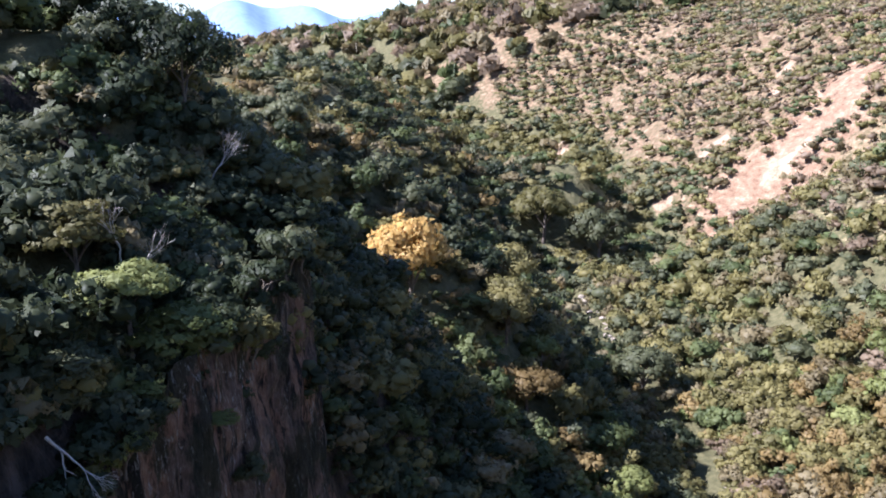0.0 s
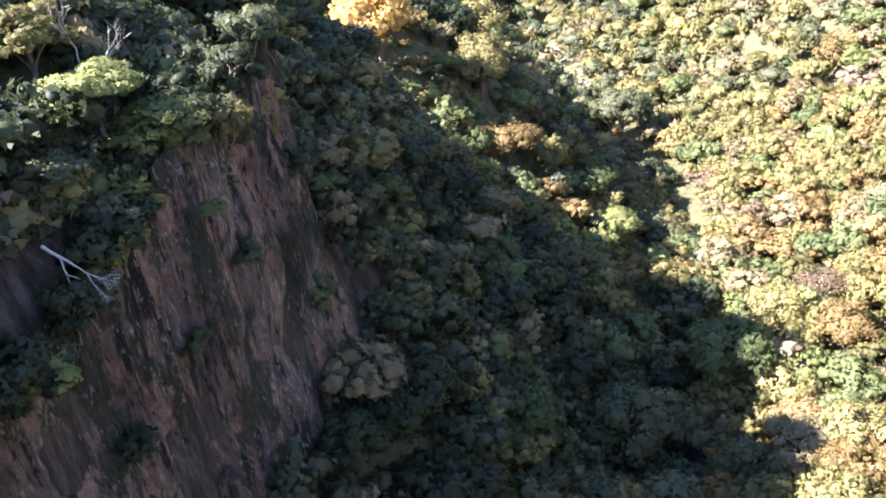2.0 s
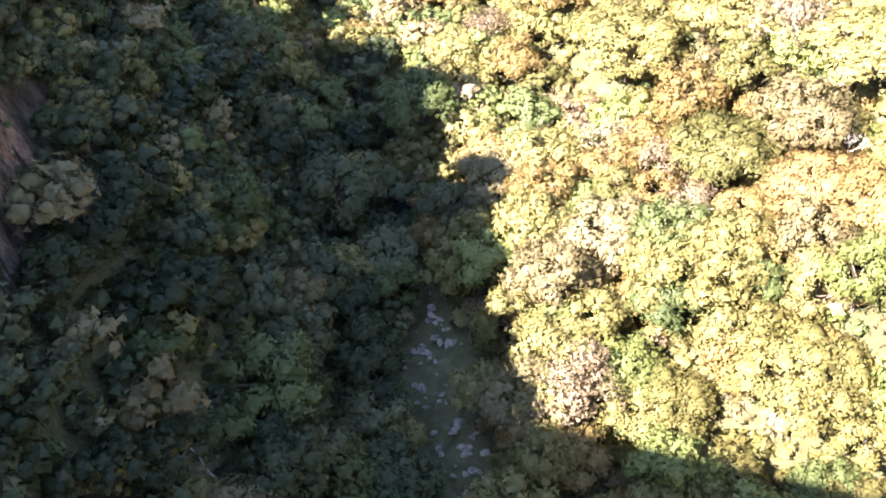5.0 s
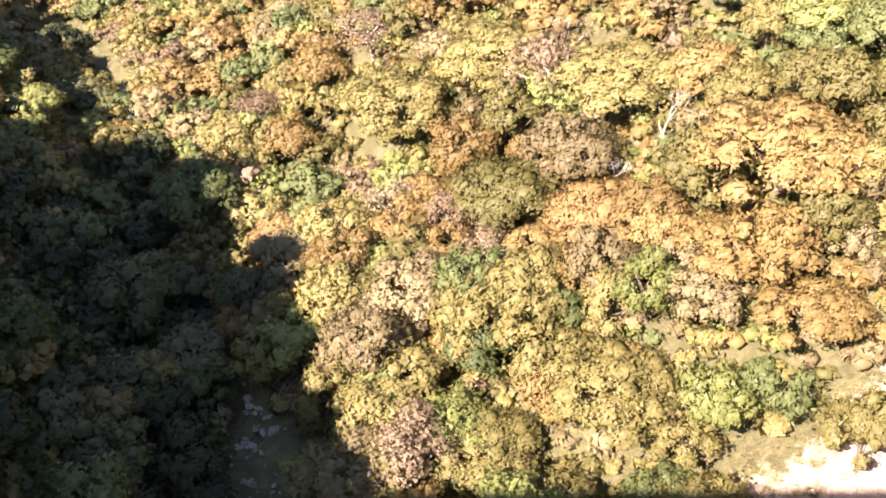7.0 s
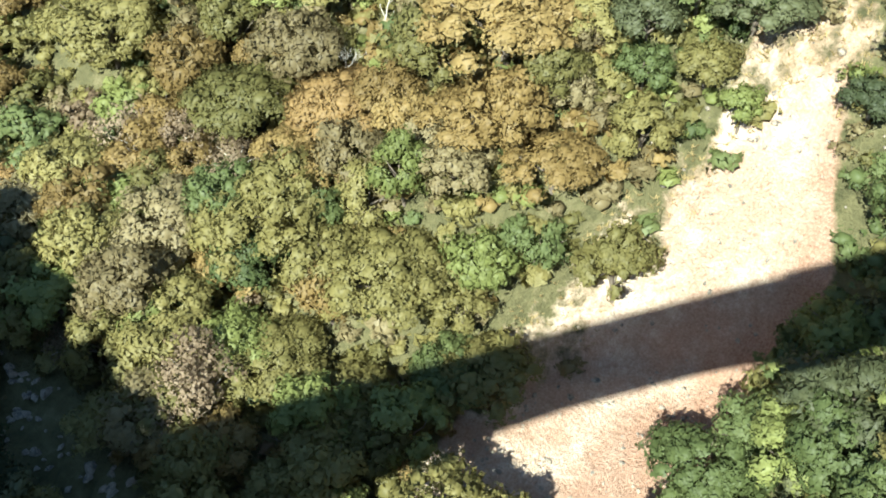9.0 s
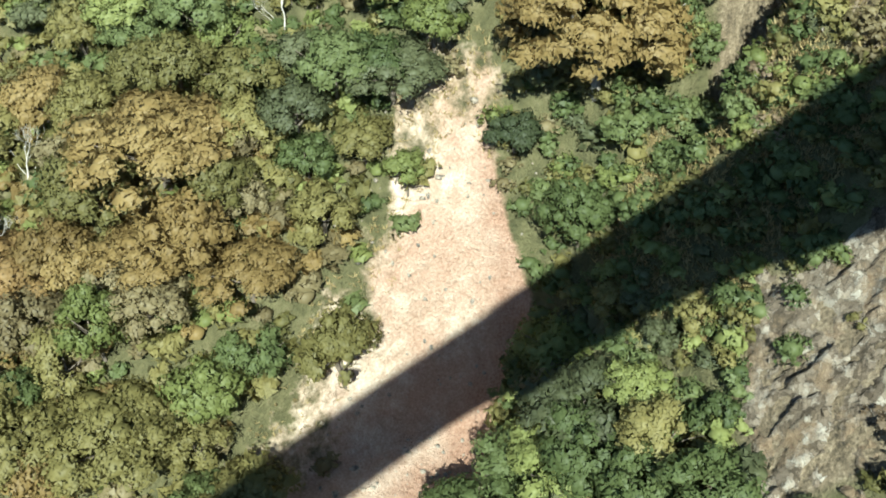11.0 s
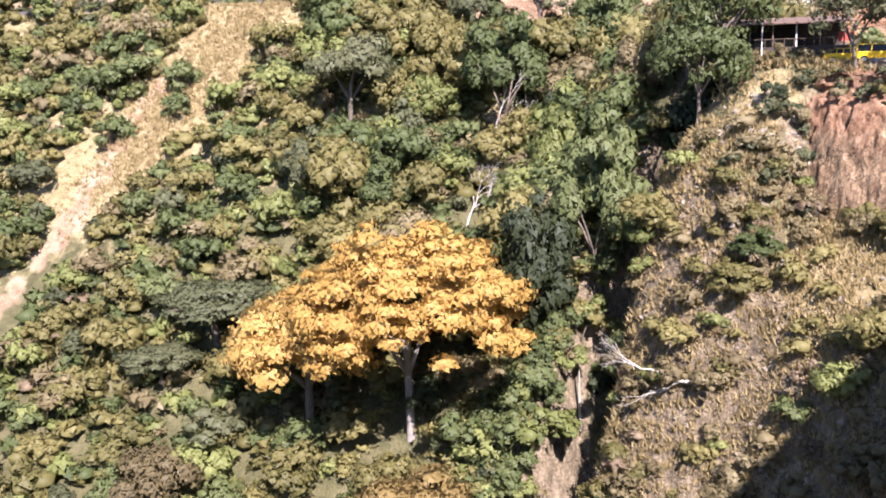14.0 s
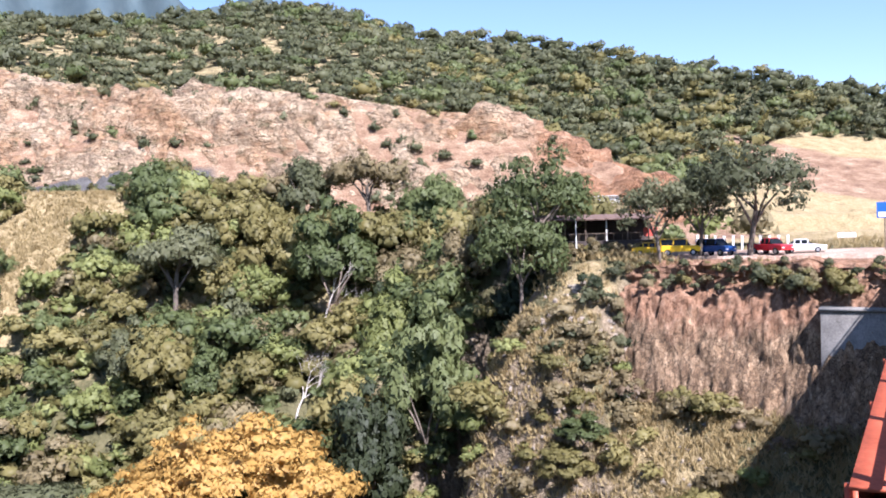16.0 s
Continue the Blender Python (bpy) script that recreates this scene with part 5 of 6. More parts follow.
for x, y, s in ((163.0, 25.5, 1.2), (158.5, 26.5, 0.9), (159.0, 36.5, 1.1), (176.0, 6.5, 0.9)):
    place_tree("green", "shrub", 1, x, y, 1.7 * s, 7 * s, label="round green bush on the dry grassy hillside", group="bushes on the grassy hill")

# Bushes in the darkest leaf colours, added to make the gully look shaded.
for k in range(16):
    q = rs.uniform(2, 34)
    al = float(gully_al(q)) + rs.uniform(-3.0, 3.0)
    place_tree(pick((("deep", 0.7), ("dusky", 0.3)), rs.random()), "shrub", rs.randrange(3), EDGE[0] + EDGE_A[0] * al + EDGE_N[0] * q, EDGE[1] + EDGE_A[1] * al + EDGE_N[1] * q,
               rs.uniform(0.8, 1.4), rs.uniform(0, 6.28), label="bush in the steep gully, dark leaves standing for shade", group="bushes in the gully")

for k in range(46):
    q = rs.uniform(5, 34)
    al = float(gully_al(q)) + rs.uniform(3.4, 9.5)
    place_tree(pick((("green", 0.5), ("deep", 0.25), ("olive", 0.15), ("lime", 0.1)), rs.random()), "shrub", rs.randrange(3), EDGE[0] + EDGE_A[0] * al + EDGE_N[0] * q, EDGE[1] + EDGE_A[1] * al + EDGE_N[1] * q,
               rs.uniform(0.7, 1.5), rs.uniform(0, 6.28), label="green bush on the flank of the gully", group="bushes in the gully")

for k in range(34):
    q = rs.uniform(16, 38)
    al = float(gully_al(q)) + rs.uniform(2.2, 7.0)
    place_tree(pick((("green", 0.6), ("olive", 0.25), ("lime", 0.15)), rs.random()), "shrub", rs.randrange(3), EDGE[0] + EDGE_A[0] * al + EDGE_N[0] * q, EDGE[1] + EDGE_A[1] * al + EDGE_N[1] * q,
               rs.uniform(0.6, 1.2), rs.uniform(0, 6.28), label="green bush on the flank of the gully", group="bushes in the gully")

# brush under and between the trees
ux, uy = scatter(-60, 195, -75, 200, 4.0, 17, True)
brush = [(x, y) for x, y in zip(ux, uy) if seen_side(x, y, -10)]
lx_, ly_ = scatter(-28, 50, 40, 135, 2.8, 42, True)
brush += [(x, y) for x, y in zip(lx_, ly_) if across(x, y) < 0]
nx_, ny_ = scatter(20, 100, -12, 110, 3.4, 20, True)
brush += [(x, y) for x, y in zip(nx_, ny_) if across(x, y) > 0]
wx_, wy_ = scatter(64, 190, -42, 70, 2.9, 18, True)
brush += [(x, y) for x, y in zip(wx_, wy_) if seen_side(x, y, 0)]
tall_ = [(x, y) for x, y in zip(*scatter(112, 178, -70, 2, 5.0, 19)) if rim(x, y)[1] > 44]
woods("tall_woods", tall_, 800, 0.36, "tall mixed trees screening the road", 26, 1.55)
rough = np.random.default_rng(29)
cx_, cy_ = rough.uniform(175, 270, 900), rough.uniform(-110, 110, 900)
keep = (cutting(cx_, cy_) > 0.5) & (rough.uniform(size=900) < 0.85)
px_, py_ = rough.uniform(56, 112, 620), rough.uniform(-52, 2, 620)
pq, pa = rim(px_, py_)
keep_ = ((np.abs(pa - gully_al(pq)) > 3.2) | (pq > 34)) & (pq > 7) & (pq < 46) & (pa > 5) & (pa < 60)
brush += [p for k, p in enumerate(zip(px_[keep_], py_[keep_])) if k % 5 < 2]
gq, ga = rough.uniform(6, 36, 240), rough.uniform(42.0, 50, 240)
brush += list(zip(EDGE[0] + EDGE_A[0] * ga + EDGE_N[0] * gq, EDGE[1] + EDGE_A[1] * ga + EDGE_N[1] * gq))
woods("brush_on_the_cutting", list(zip(cx_[keep], cy_[keep])), 60, 0.5, "dry brush clinging to the road cutting", 27, 0.85, ("shrub",))
stalky = [p for k, p in enumerate(brush) if k % 2 and rim(*p)[1] < 62 and -2 < rim(*p)[0] < 52 and p[0] > 50]
brush = [p for p in brush if not (rim(*p)[1] < 62 and -2 < rim(*p)[0] < 52 and p[0] > 50)]
greens = [(x, y) for x, y in zip(*scatter(50, 96, -34, 10, 2.1, 36, True)) if rim(x, y)[0] > 25]
woods("green_brush", greens, 90, 0.42, "green brush covering the slope beside the slip", 37, 0.9, ("shrub",))
woods("dry_brush", stalky, 110, 0.34, "dry twiggy brush on the slope below the lot", 33, 0.85, ("shrub",))
woods("undergrowth", brush, 58, 0.6, "low brush and saplings covering the slopes", 23, 1.1, ("shrub",))

bx_, by_ = scatter(40, 230, 196, 360, 4.6, 34, True)
ex_, ey_ = scatter(150, 330, -260, -96, 4.2, 38, True)
woods("hill_brush", list(zip(ex_, ey_)), 16, 1.1, "low brush on the dry hillside", 39, 1.0, ("shrub",), LEAF_FAR)
woods("far_brush", list(zip(bx_, by_)), 16, 1.3, "low brush between the trees of the far slope", 35, 1.2, ("shrub",), LEAF_FAR)
gx_, gy_ = scatter(-330, 520, -330, 640, 6.8, 13)
far = [(x, y) for x, y in zip(gx_, gy_) if not (x > 120 and y < -95 and rough.uniform() < 0.2 and math.hypot(x, y) < 300) and not (-62 < x < 200 and -70 < y < 225) and seen_side(x, y, -40) and math.hypot(x, y) < 640]
sx_, sy_ = scatter(40, 330, 318, 640, 4.2, 40)
scrub = [(x, y) for x, y in zip(sx_, sy_) if across(x, y) > 40 and fbm(x, y, 34, 4, 89) > rough.uniform(-0.75, -0.1)]
woods("far_scrub", scrub, 28, 1.15, "dry scrub and small trees of the far slope", 41, 0.78, coats=LEAF_FAR)
far = [(x, y) for x, y in far if not (y > 318 and across(x, y) > 40)]
closer = [p for p in far if math.hypot(*p) < 420]
woods("far_woods", closer, 130, 0.85, "wooded hillsides of dusty green trees", 43, 1.05, coats=LEAF_FAR)
far = [p for p in far if math.hypot(*p) >= 420]
woods("far_woods", far, 56, 1.5, "far wooded hillsides of dusty green trees", 22, 1.05, coats=LEAF_FAR)
hx_, hy_ = scatter(-500, 600, 380, 1250, 13.0, 14)
farther = [(x, y) for x, y in zip(hx_, hy_) if math.hypot(x, y) >= 640]
woods("farther_woods", farther, 60, 2.4, "far wooded hillsides of dusty green trees", 24, 1.7, coats=LEAF_FAR)

# ---------------------------------------------------------------- the bridge
BR_AZ = radians(134.0)
AL = Vector((math.sin(BR_AZ), math.cos(BR_AZ), 0))          # towards the plateau
OUT = Vector((math.sin(BR_AZ - math.pi / 2), math.cos(BR_AZ - math.pi / 2), 0))  # over the gorge


def on_bridge(s, o, z):
    return Vector((0, 0, z)) + AL * s + OUT * o


def box_arrays(f, a0, a1, b0, b1, c0, c1):
    """A box in (along, out, up), mapped by f."""
    v = [f(a, b, c) for a in (a0, a1) for b in (b0, b1) for c in (c0, c1)]
    return v, [(0, 1, 3, 2), (4, 6, 7, 5), (0, 4, 5, 1), (2, 3, 7, 6), (0, 2, 6, 4), (1, 5, 7, 3)]


RED_PAINT = plain("weathered red steel paint", (0.42, 0.10, 0.05), 0.5, 0.0, 0.3, 2.5)
CONCRETE = plain("stained grey concrete", (0.24, 0.225, 0.20), 0.9, 0.0, 0.45, 0.6)
ASPHALT = plain("worn asphalt", (0.055, 0.055, 0.055), 0.9, 0.0, 0.3, 1.0)

S0, S1 = -98.0, 97.0


def depth(s):
    """Depth of the haunched girder, deeper towards the piers."""
    if s > 76:
        return 5.2
    return 1.6 + (0.0055 if s > 5 else 0.0017) * (min(max(s, -74), 60) - 5) ** 2


bridge = new("bridge")
tagged(bridge, "concrete road bridge with red-painted steel edge over the gorge", "bridge", kind="structure")
ss = np.linspace(S0, S1, 80)
gv = []
for s in ss:
    for o, k in ((0.1, -0.35), (-10.5, -0.35), (-10.5, -0.9), (-9.0, -0.9), (-8.2, -1), (-2.2, -1), (-1.4, -0.9), (0.1, -0.9)):
        gv.append(on_bridge(s, o, k if k > -1 else -0.9 - depth(s)))
gf = []
for i in range(len(ss) - 1):
    for k in range(8):
        gf.append((i * 8 + k, i * 8 + (k + 1) % 8, (i + 1) * 8 + (k + 1) % 8, (i + 1) * 8 + k))
add_mesh("girder", [tuple(v) for v in gv], gf, CONCRETE, bridge)
v, f = box_arrays(on_bridge, S0, S1, -9.4, -1.6, -0.35, -0.05)
add_mesh("carriageway", [tuple(p) for p in v], f, ASPHALT, bridge)
v, f = box_arrays(on_bridge, S0, S1, -1.55, 0.05, -0.35, 0.12)
add_mesh("walkway", [tuple(p) for p in v], f, CONCRETE, bridge)
plates = new("edge_beam")
plates.parent = bridge
P0 = 6.2


def bridge_box(name, s0, s1, o0, o1, z0, z1, mat, parent):
    v, f = box_arrays(on_bridge, s0, s1, o0, o1, z0, z1)
    return add_mesh(name, [tuple(p) for p in v], f, mat, parent)


bridge_box("web_plate", P0, S1, 0.40, 0.43, -0.9, -0.03, RED_PAINT, bridge)
bridge_box("top_flange", P0, S1, 0.102, 0.45, -0.03, 0.0, RED_PAINT, bridge)
bridge_box("bottom_flange", P0, S1, 0.102, 0.47, -0.95, -0.9, RED_PAINT, bridge)
stiff = bridge_box("stiffener", 0, 0.04, 0.43, 0.49, -0.9, -0.03, RED_PAINT, bridge)
stiff.matrix_basis = Matrix.Translation(AL * (P0 + 0.15))
for k in range(1, 30):
    o = stiff.copy()
    scene.collection.objects.link(o)
    o.matrix_basis = Matrix.Translation(AL * (P0 + 0.15 + 3.0 * k))
bpy.data.objects.remove(plates)
# railing along the walkway
bridge_box("top_rail", S0, S1, -0.16, -0.06, 1.02, 1.12, RED_PAINT, bridge)
bridge_box("middle_rail", S0, S1, -0.13, -0.09, 0.55, 0.60, RED_PAINT, bridge)
bridge_box("far_top_rail", S0, S1, -10.35, -10.25, 0.82, 0.92, RED_PAINT, bridge)
post = bridge_box("rail_post", 0, 0.08, -0.15, -0.07, 0.12, 1.02, RED_PAINT, bridge)
post.matrix_basis = Matrix.Translation(AL * S0)
for k in range(1, 98):
    o = post.copy()
    scene.collection.objects.link(o)
    o.matrix_basis = Matrix.Translation(AL * (S0 + 2.0 * k))
# abutment wall at the plateau and the two piers
wall = new("abutment")
tagged(wall, "tall stained concrete abutment wall at the bridge's end", "abutment", kind="structure")
bridge_box("wall_face", 90.0, 93.0, -11.5, 8.6, -27.0, -6.2, CONCRETE, wall)
bridge_box("coping", 89.85, 93.2, 0.5, 8.75, -6.2, -5.9, CONCRETE, wall)
bridge_box("bearing_shelf", 90.2, 97.0, -11.0, 0.2, -6.2, -0.9, CONCRETE, wall)
for s in (-74.0, 74.0):
    bridge_box("pier", s - 2.2, s + 2.2, -8.4, -2.0, float(land(*on_bridge(s, -5, 0)[:2])) - 3.0, -5.0, CONCRETE, bridge)

# ---------------------------------------------------------------- the parking place and its things
def polar(az, r):
    return r * math.sin(radians(az)), r * math.cos(radians(az))


def gz(x, y):
    return float(land(np.array(x), np.array(y)))


def part(name, bm, mat, parent, label=""):
    me = bpy.data.meshes.new(name)
    bm.to_mesh(me)
    bm.free()
    me.materials.append(mat)
    ob = new(name, me)
    ob.parent = parent
    return tagged(ob, label)


def prism(profile, width, bevel=0.0, taper=1.0, y0=0.0):
    """A side outline of (x, z) drawn out to a width along y; taper narrows its upper points."""
    bm = bmesh.new()
    top, low = max(p[1] for p in profile), min(p[1] for p in profile)

    def half(z):
        return width / 2 * (1 - (1 - taper) * (z - low) / max(top - low, 1e-6))

    a = [bm.verts.new((x, y0 - half(z), z)) for x, z in profile]
    b = [bm.verts.new((x, y0 + half(z), z)) for x, z in profile]
    bm.faces.new(a)
    bm.faces.new(list(reversed(b)))
    n = len(profile)
    for k in range(n):
        bm.faces.new((a[k], b[k], b[(k + 1) % n], a[(k + 1) % n]))
    bmesh.ops.recalc_face_normals(bm, faces=bm.faces)
    if bevel:
        bmesh.ops.bevel(bm, geom=list(bm.edges), offset=bevel, segments=2, profile=0.6, affect="EDGES")
    return bm


def box(x0, x1, y0, y1, z0, z1, bevel=0.0):
    return prism(((x0, z0), (x1, z0), (x1, z1), (x0, z1)), y1 - y0, bevel, 1.0, (y0 + y1) / 2)


def disc(radius, depth, sides=18):
    bm = bmesh.new()
    bmesh.ops.create_cone(bm, cap_ends=True, segments=sides, radius1=radius, radius2=radius, depth=depth)
    bmesh.ops.rotate(bm, verts=bm.verts, matrix=Matrix.Rotation(math.pi / 2, 3, "X"))
    return bm


def rod(r0, r1, height, sides=8):
    bm = bmesh.new()
    bmesh.ops.create_cone(bm, cap_ends=True, segments=sides, radius1=r0, radius2=r1, depth=height)
    bmesh.ops.translate(bm, verts=bm.verts, vec=(0, 0, height / 2))
    return bm


def paint(name, colour):
    m = plain(name, colour, 0.3, 0.0, 0.08, 2.0)
    m.node_tree.nodes["Principled BSDF"].inputs["Coat Weight"].default_value = 0.6
    return m


CAR_GLASS = plain("dark car glass", (0.012, 0.014, 0.016), 0.08, 0.0, 0.1)
RUBBER = plain("black tyre rubber", (0.018, 0.018, 0.018), 0.85)
RIM = plain("grey wheel metal", (0.45, 0.45, 0.46), 0.35, 0.8)
LAMP_RED = plain("red lamp plastic", (0.35, 0.02, 0.02), 0.3)
LAMP_CLEAR = plain("clear lamp plastic", (0.65, 0.65, 0.62), 0.25)
CHROME = plain("chrome", (0.7, 0.7, 0.7), 0.2, 1.0)

CAR_SHAPES = {
    # lower body, cabin, roof span, wheel places, length, width, wheel radius
    "sedan": (((-2.2, 0.3), (2.2, 0.3), (2.25, 0.62), (2.0, 0.78), (1.0, 0.92), (-1.45, 0.98), (-2.2, 0.92)),
              ((0.98, 0.93), (0.25, 1.4), (-0.85, 1.42), (-1.6, 0.98)), (0.25, -0.85, 1.40), (1.35, -1.3), 1.72, 0.31),
    "pickup": (((-2.55, 0.45), (2.45, 0.45), (2.5, 0.85), (2.3, 1.02), (1.15, 1.1), (-2.55, 1.12)),
               ((1.1, 1.1), (0.5, 1.68), (-0.55, 1.7), (-0.75, 1.1)), (0.5, -0.55, 1.68), (1.6, -1.5), 1.8, 0.37),
    "wagon": (((-2.15, 0.45), (2.15, 0.45), (2.2, 0.9), (2.0, 1.05), (1.2, 1.12), (-2.15, 1.15)),
              ((1.15, 1.12), (0.6, 1.8), (-1.95, 1.82), (-2.1, 1.13)), (0.6, -1.95, 1.80), (1.4, -1.35), 1.78, 0.36),
}


def car(shape, colour, x, y, heading, label, load=None):
    low, cabin, (rx0, rx1, rz), wheels, width, wr = CAR_SHAPES[shape]
    body_paint = paint(label.split()[0] + " car paint", colour)
    top = new("car" if shape != "pickup" else "pickup_truck")
    part("body", prism(low, width, 0.06), body_paint, top)
    part("window_band", prism(cabin, width * 0.93, 0.05, 0.82), CAR_GLASS, top, "dark window glass")
    part("roof", box(min(rx0, rx1) - 0.05, max(rx0, rx1) + 0.05, -width * 0.39, width * 0.39, rz - 0.01, rz + 0.06, 0.02), body_paint, top)
    for px in ((rx0 + rx1) / 2, rx0 + 0.12, rx1 - 0.1):
        for sgn in (-1, 1):
            part("pillar", box(px - 0.05, px + 0.05, sgn * width * 0.44 - 0.02, sgn * width * 0.44 + 0.02, low[-2][1], rz), body_paint, top)
    for wx in wheels:
        for sgn in (-1, 1):
            w = part("wheel", disc(wr, 0.2), RUBBER, top, "black tyre")
            w.location = (wx, sgn * (width / 2 - 0.08), wr)
            h = part("rim", disc(wr * 0.58, 0.21, 12), RIM, w)
    front, back = max(p[0] for p in low), min(p[0] for p in low)
    for sgn in (-1, 1):
        part("headlight", box(front - 0.12, front + 0.01, sgn * width * 0.36 - 0.16, sgn * width * 0.36 + 0.16, 0.66, 0.8, 0.02), LAMP_CLEAR, top)
        part("tail_light", box(back - 0.01, back + 0.08, sgn * width * 0.42 - 0.1, sgn * width * 0.42 + 0.1, 0.7, 0.95, 0.02), LAMP_RED, top)
    part("bumper", box(back - 0.06, back + 0.1, -width * 0.46, width * 0.46, 0.36, 0.52, 0.03), CHROME if shape == "pickup" else body_paint, top)
    if shape == "pickup":
        part("bed", box(-2.45, -0.85, -0.75, 0.75, 1.121, 1.14), RUBBER, top, "dark open load bed")
    top.matrix_basis = Matrix.Translation((x, y, gz(x, y) + 0.02)) @ Matrix.Rotation(radians(heading), 4, "Z")
    return tagged(top, label, "car" if shape != "pickup" else "pickup truck", "parked vehicles")


def facing(az):
    """The turn about z that points a thing's x axis towards a compass direction."""
    return 90 - az


car("sedan", (0.80, 0.80, 0.78), *polar(127.75, 107), facing(217), "white saloon car parked on the dusty lot")
car("pickup", (0.42, 0.02, 0.025), *polar(125.95, 106), facing(262), "red pickup truck parked beside the white car")
car("wagon", (0.015, 0.06, 0.22), *polar(122.9, 106.5), facing(255), "blue off-road wagon parked under the shade trees")
car("wagon", (0.8, 0.5, 0.02), *polar(120.9, 106.5), facing(214), "yellow van half hidden behind the shade trees")
car("sedan", (0.8, 0.5, 0.02), *polar(119.3, 107.5), facing(216), "yellow car parked beside the yellow van")

WHITE_PAINT = plain("chalky white paint", (0.72, 0.71, 0.67), 0.8, 0, 0.2, 3)
OLD_WOOD = plain("grey weathered timber", (0.16, 0.12, 0.09), 0.9, 0, 0.4, 4)
TILE = plain("faded clay roof tile", (0.15, 0.10, 0.078), 0.9, 0, 0.35, 2)
TIN = plain("pale corrugated roofing", (0.62, 0.61, 0.58), 0.55, 0.3, 0.25, 1.2)
DARK_WALL = plain("dark brown plaster", (0.07, 0.055, 0.048), 0.95, 0, 0.3, 1)
BLUE_SIGN = plain("blue sign enamel", (0.03, 0.12, 0.42), 0.4)
RED_CLOTH = plain("faded red signboard", (0.55, 0.10, 0.07), 0.8)


def shed(x, y, heading):
    """An open roadside shelter: tiled roof on posts, dark back wall, low railing."""
    top = new("shed")
    part("back_wall", box(-6.2, 6.2, 2.9, 3.1, 0, 2.9), DARK_WALL, top)
    part("floor_slab", box(-6.5, 6.5, -3.2, 3.2, -2.2, 0.12, 0.03), DARK_WALL, top)
    part("side_wall", box(-6.3, -6.1, -1.0, 2.9, 0, 2.6), DARK_WALL, top)
    roof = prism(((-3.9, 2.55), (3.4, 3.2), (3.4, 3.32), (-3.9, 2.67)), 13.6)
    bmesh.ops.rotate(roof, verts=roof.verts, matrix=Matrix.Rotation(math.pi / 2, 3, "Z"))
    sheet = part("roof", roof, TILE, top, "faded clay-tiled lean-to roof")
    for k in range(11):
        rib = prism(((-3.95, 2.66), (3.42, 3.31), (3.42, 3.38), (-3.95, 2.74)), 0.3)
        bmesh.ops.rotate(rib, verts=rib.verts, matrix=Matrix.Rotation(math.pi / 2, 3, "Z"))
        bmesh.ops.translate(rib, verts=rib.verts, vec=(-6.3 + 1.26 * k, 0, 0))
        part("roof_batten", rib, TILE, sheet)
    for k in range(6):
        p = part("post", rod(0.09, 0.08, 2.62), OLD_WOOD if k % 3 else WHITE_PAINT, top)
        p.location = (-6.0 + 2.4 * k, -3.0, 0.1)
    for k in range(13):
        p = part("baluster", rod(0.035, 0.035, 0.9, 6), OLD_WOOD, top)
        p.location = (-6.0 + 1.0 * k, -3.15, 0.1)
    part("handrail", box(-6.1, 6.1, -3.2, -3.1, 0.96, 1.02), OLD_WOOD, top)
    part("counter", box(-3.0, 1.0, 0.2, 0.8, 0.1, 1.05, 0.02), OLD_WOOD, top)
    top.matrix_basis = Matrix.Translation((x, y, 0.25)) @ Matrix.Rotation(radians(heading), 4, "Z")
    return tagged(top, "open roadside shed with faded tiled roof and dark interior", "shed")


sx, sy = polar(116.0, 114)
shed(sx, sy, facing(206))


def hut(x, y, heading, z):
    top = new("hut")
    part("wall", box(-2.2, 2.2, -1.6, 1.6, -3.5, 2.4, 0.02), WHITE_PAINT, top, "whitewashed wall")
    part("roof", box(-2.7, 2.7, -2.1, 2.1, 2.4, 2.52, 0.02), TIN, top, "pale sheet-metal roof")
    # Dark panel on the solid wall, standing for the shade inside the door.
    part("dark_door_panel", box(-0.45, 0.45, -1.63, -1.58, 0.0, 2.0), DARK_WALL, top)
    top.matrix_basis = Matrix.Translation((x, y, z)) @ Matrix.Rotation(radians(heading), 4, "Z")
    return tagged(top, "small white hut with pale metal roof behind trees", "hut")


hx, hy = polar(116.7, 179)
hut(hx, hy, facing(205), gz(hx, hy) + 2.0)


def signboard(x, y, heading, kind):
    top = new("road_sign")
    z = gz(x, y)
    if kind == "board":
        for k in (-0.8, 0.8):
            p = part("leg", rod(0.04, 0.04, 1.3), OLD_WOOD, top)
            p.location = (k, 0, 0)
        part("board", box(-1.15, 1.15, -0.03, 0.03, 0.9, 1.55, 0.01), WHITE_PAINT, top)
        lab = "white board on two short posts in the dry grass"
    else:
        part("pole", rod(0.07, 0.06, 5.0), OLD_WOOD, top)
        part("board", box(-0.75, 0.75, -0.12, -0.08, 3.3, 4.9, 0.01), BLUE_SIGN, top, "blue enamel sign panel")
        part("panel", box(-0.6, 0.6, -0.135, -0.121, 3.4, 3.9), WHITE_PAINT, top, "white lower panel")
        lab = "tall post with blue and white road sign"
    top.matrix_basis = Matrix.Translation((x, y, z)) @ Matrix.Rotation(radians(heading), 4, "Z")
    return tagged(top, lab, "sign")


signboard(*polar(130.0, 138), facing(220), "board")
signboard(*polar(131.95, 106), facing(222), "pole")

post_first = new("concrete_post")
part("shaft", box(-0.13, 0.13, -0.13, 0.13, -0.3, 1.75, 0.03), WHITE_PAINT, post_first)
part("cap", box(-0.17, 0.17, -0.17, 0.17, 1.75, 1.85, 0.02), WHITE_PAINT, post_first)
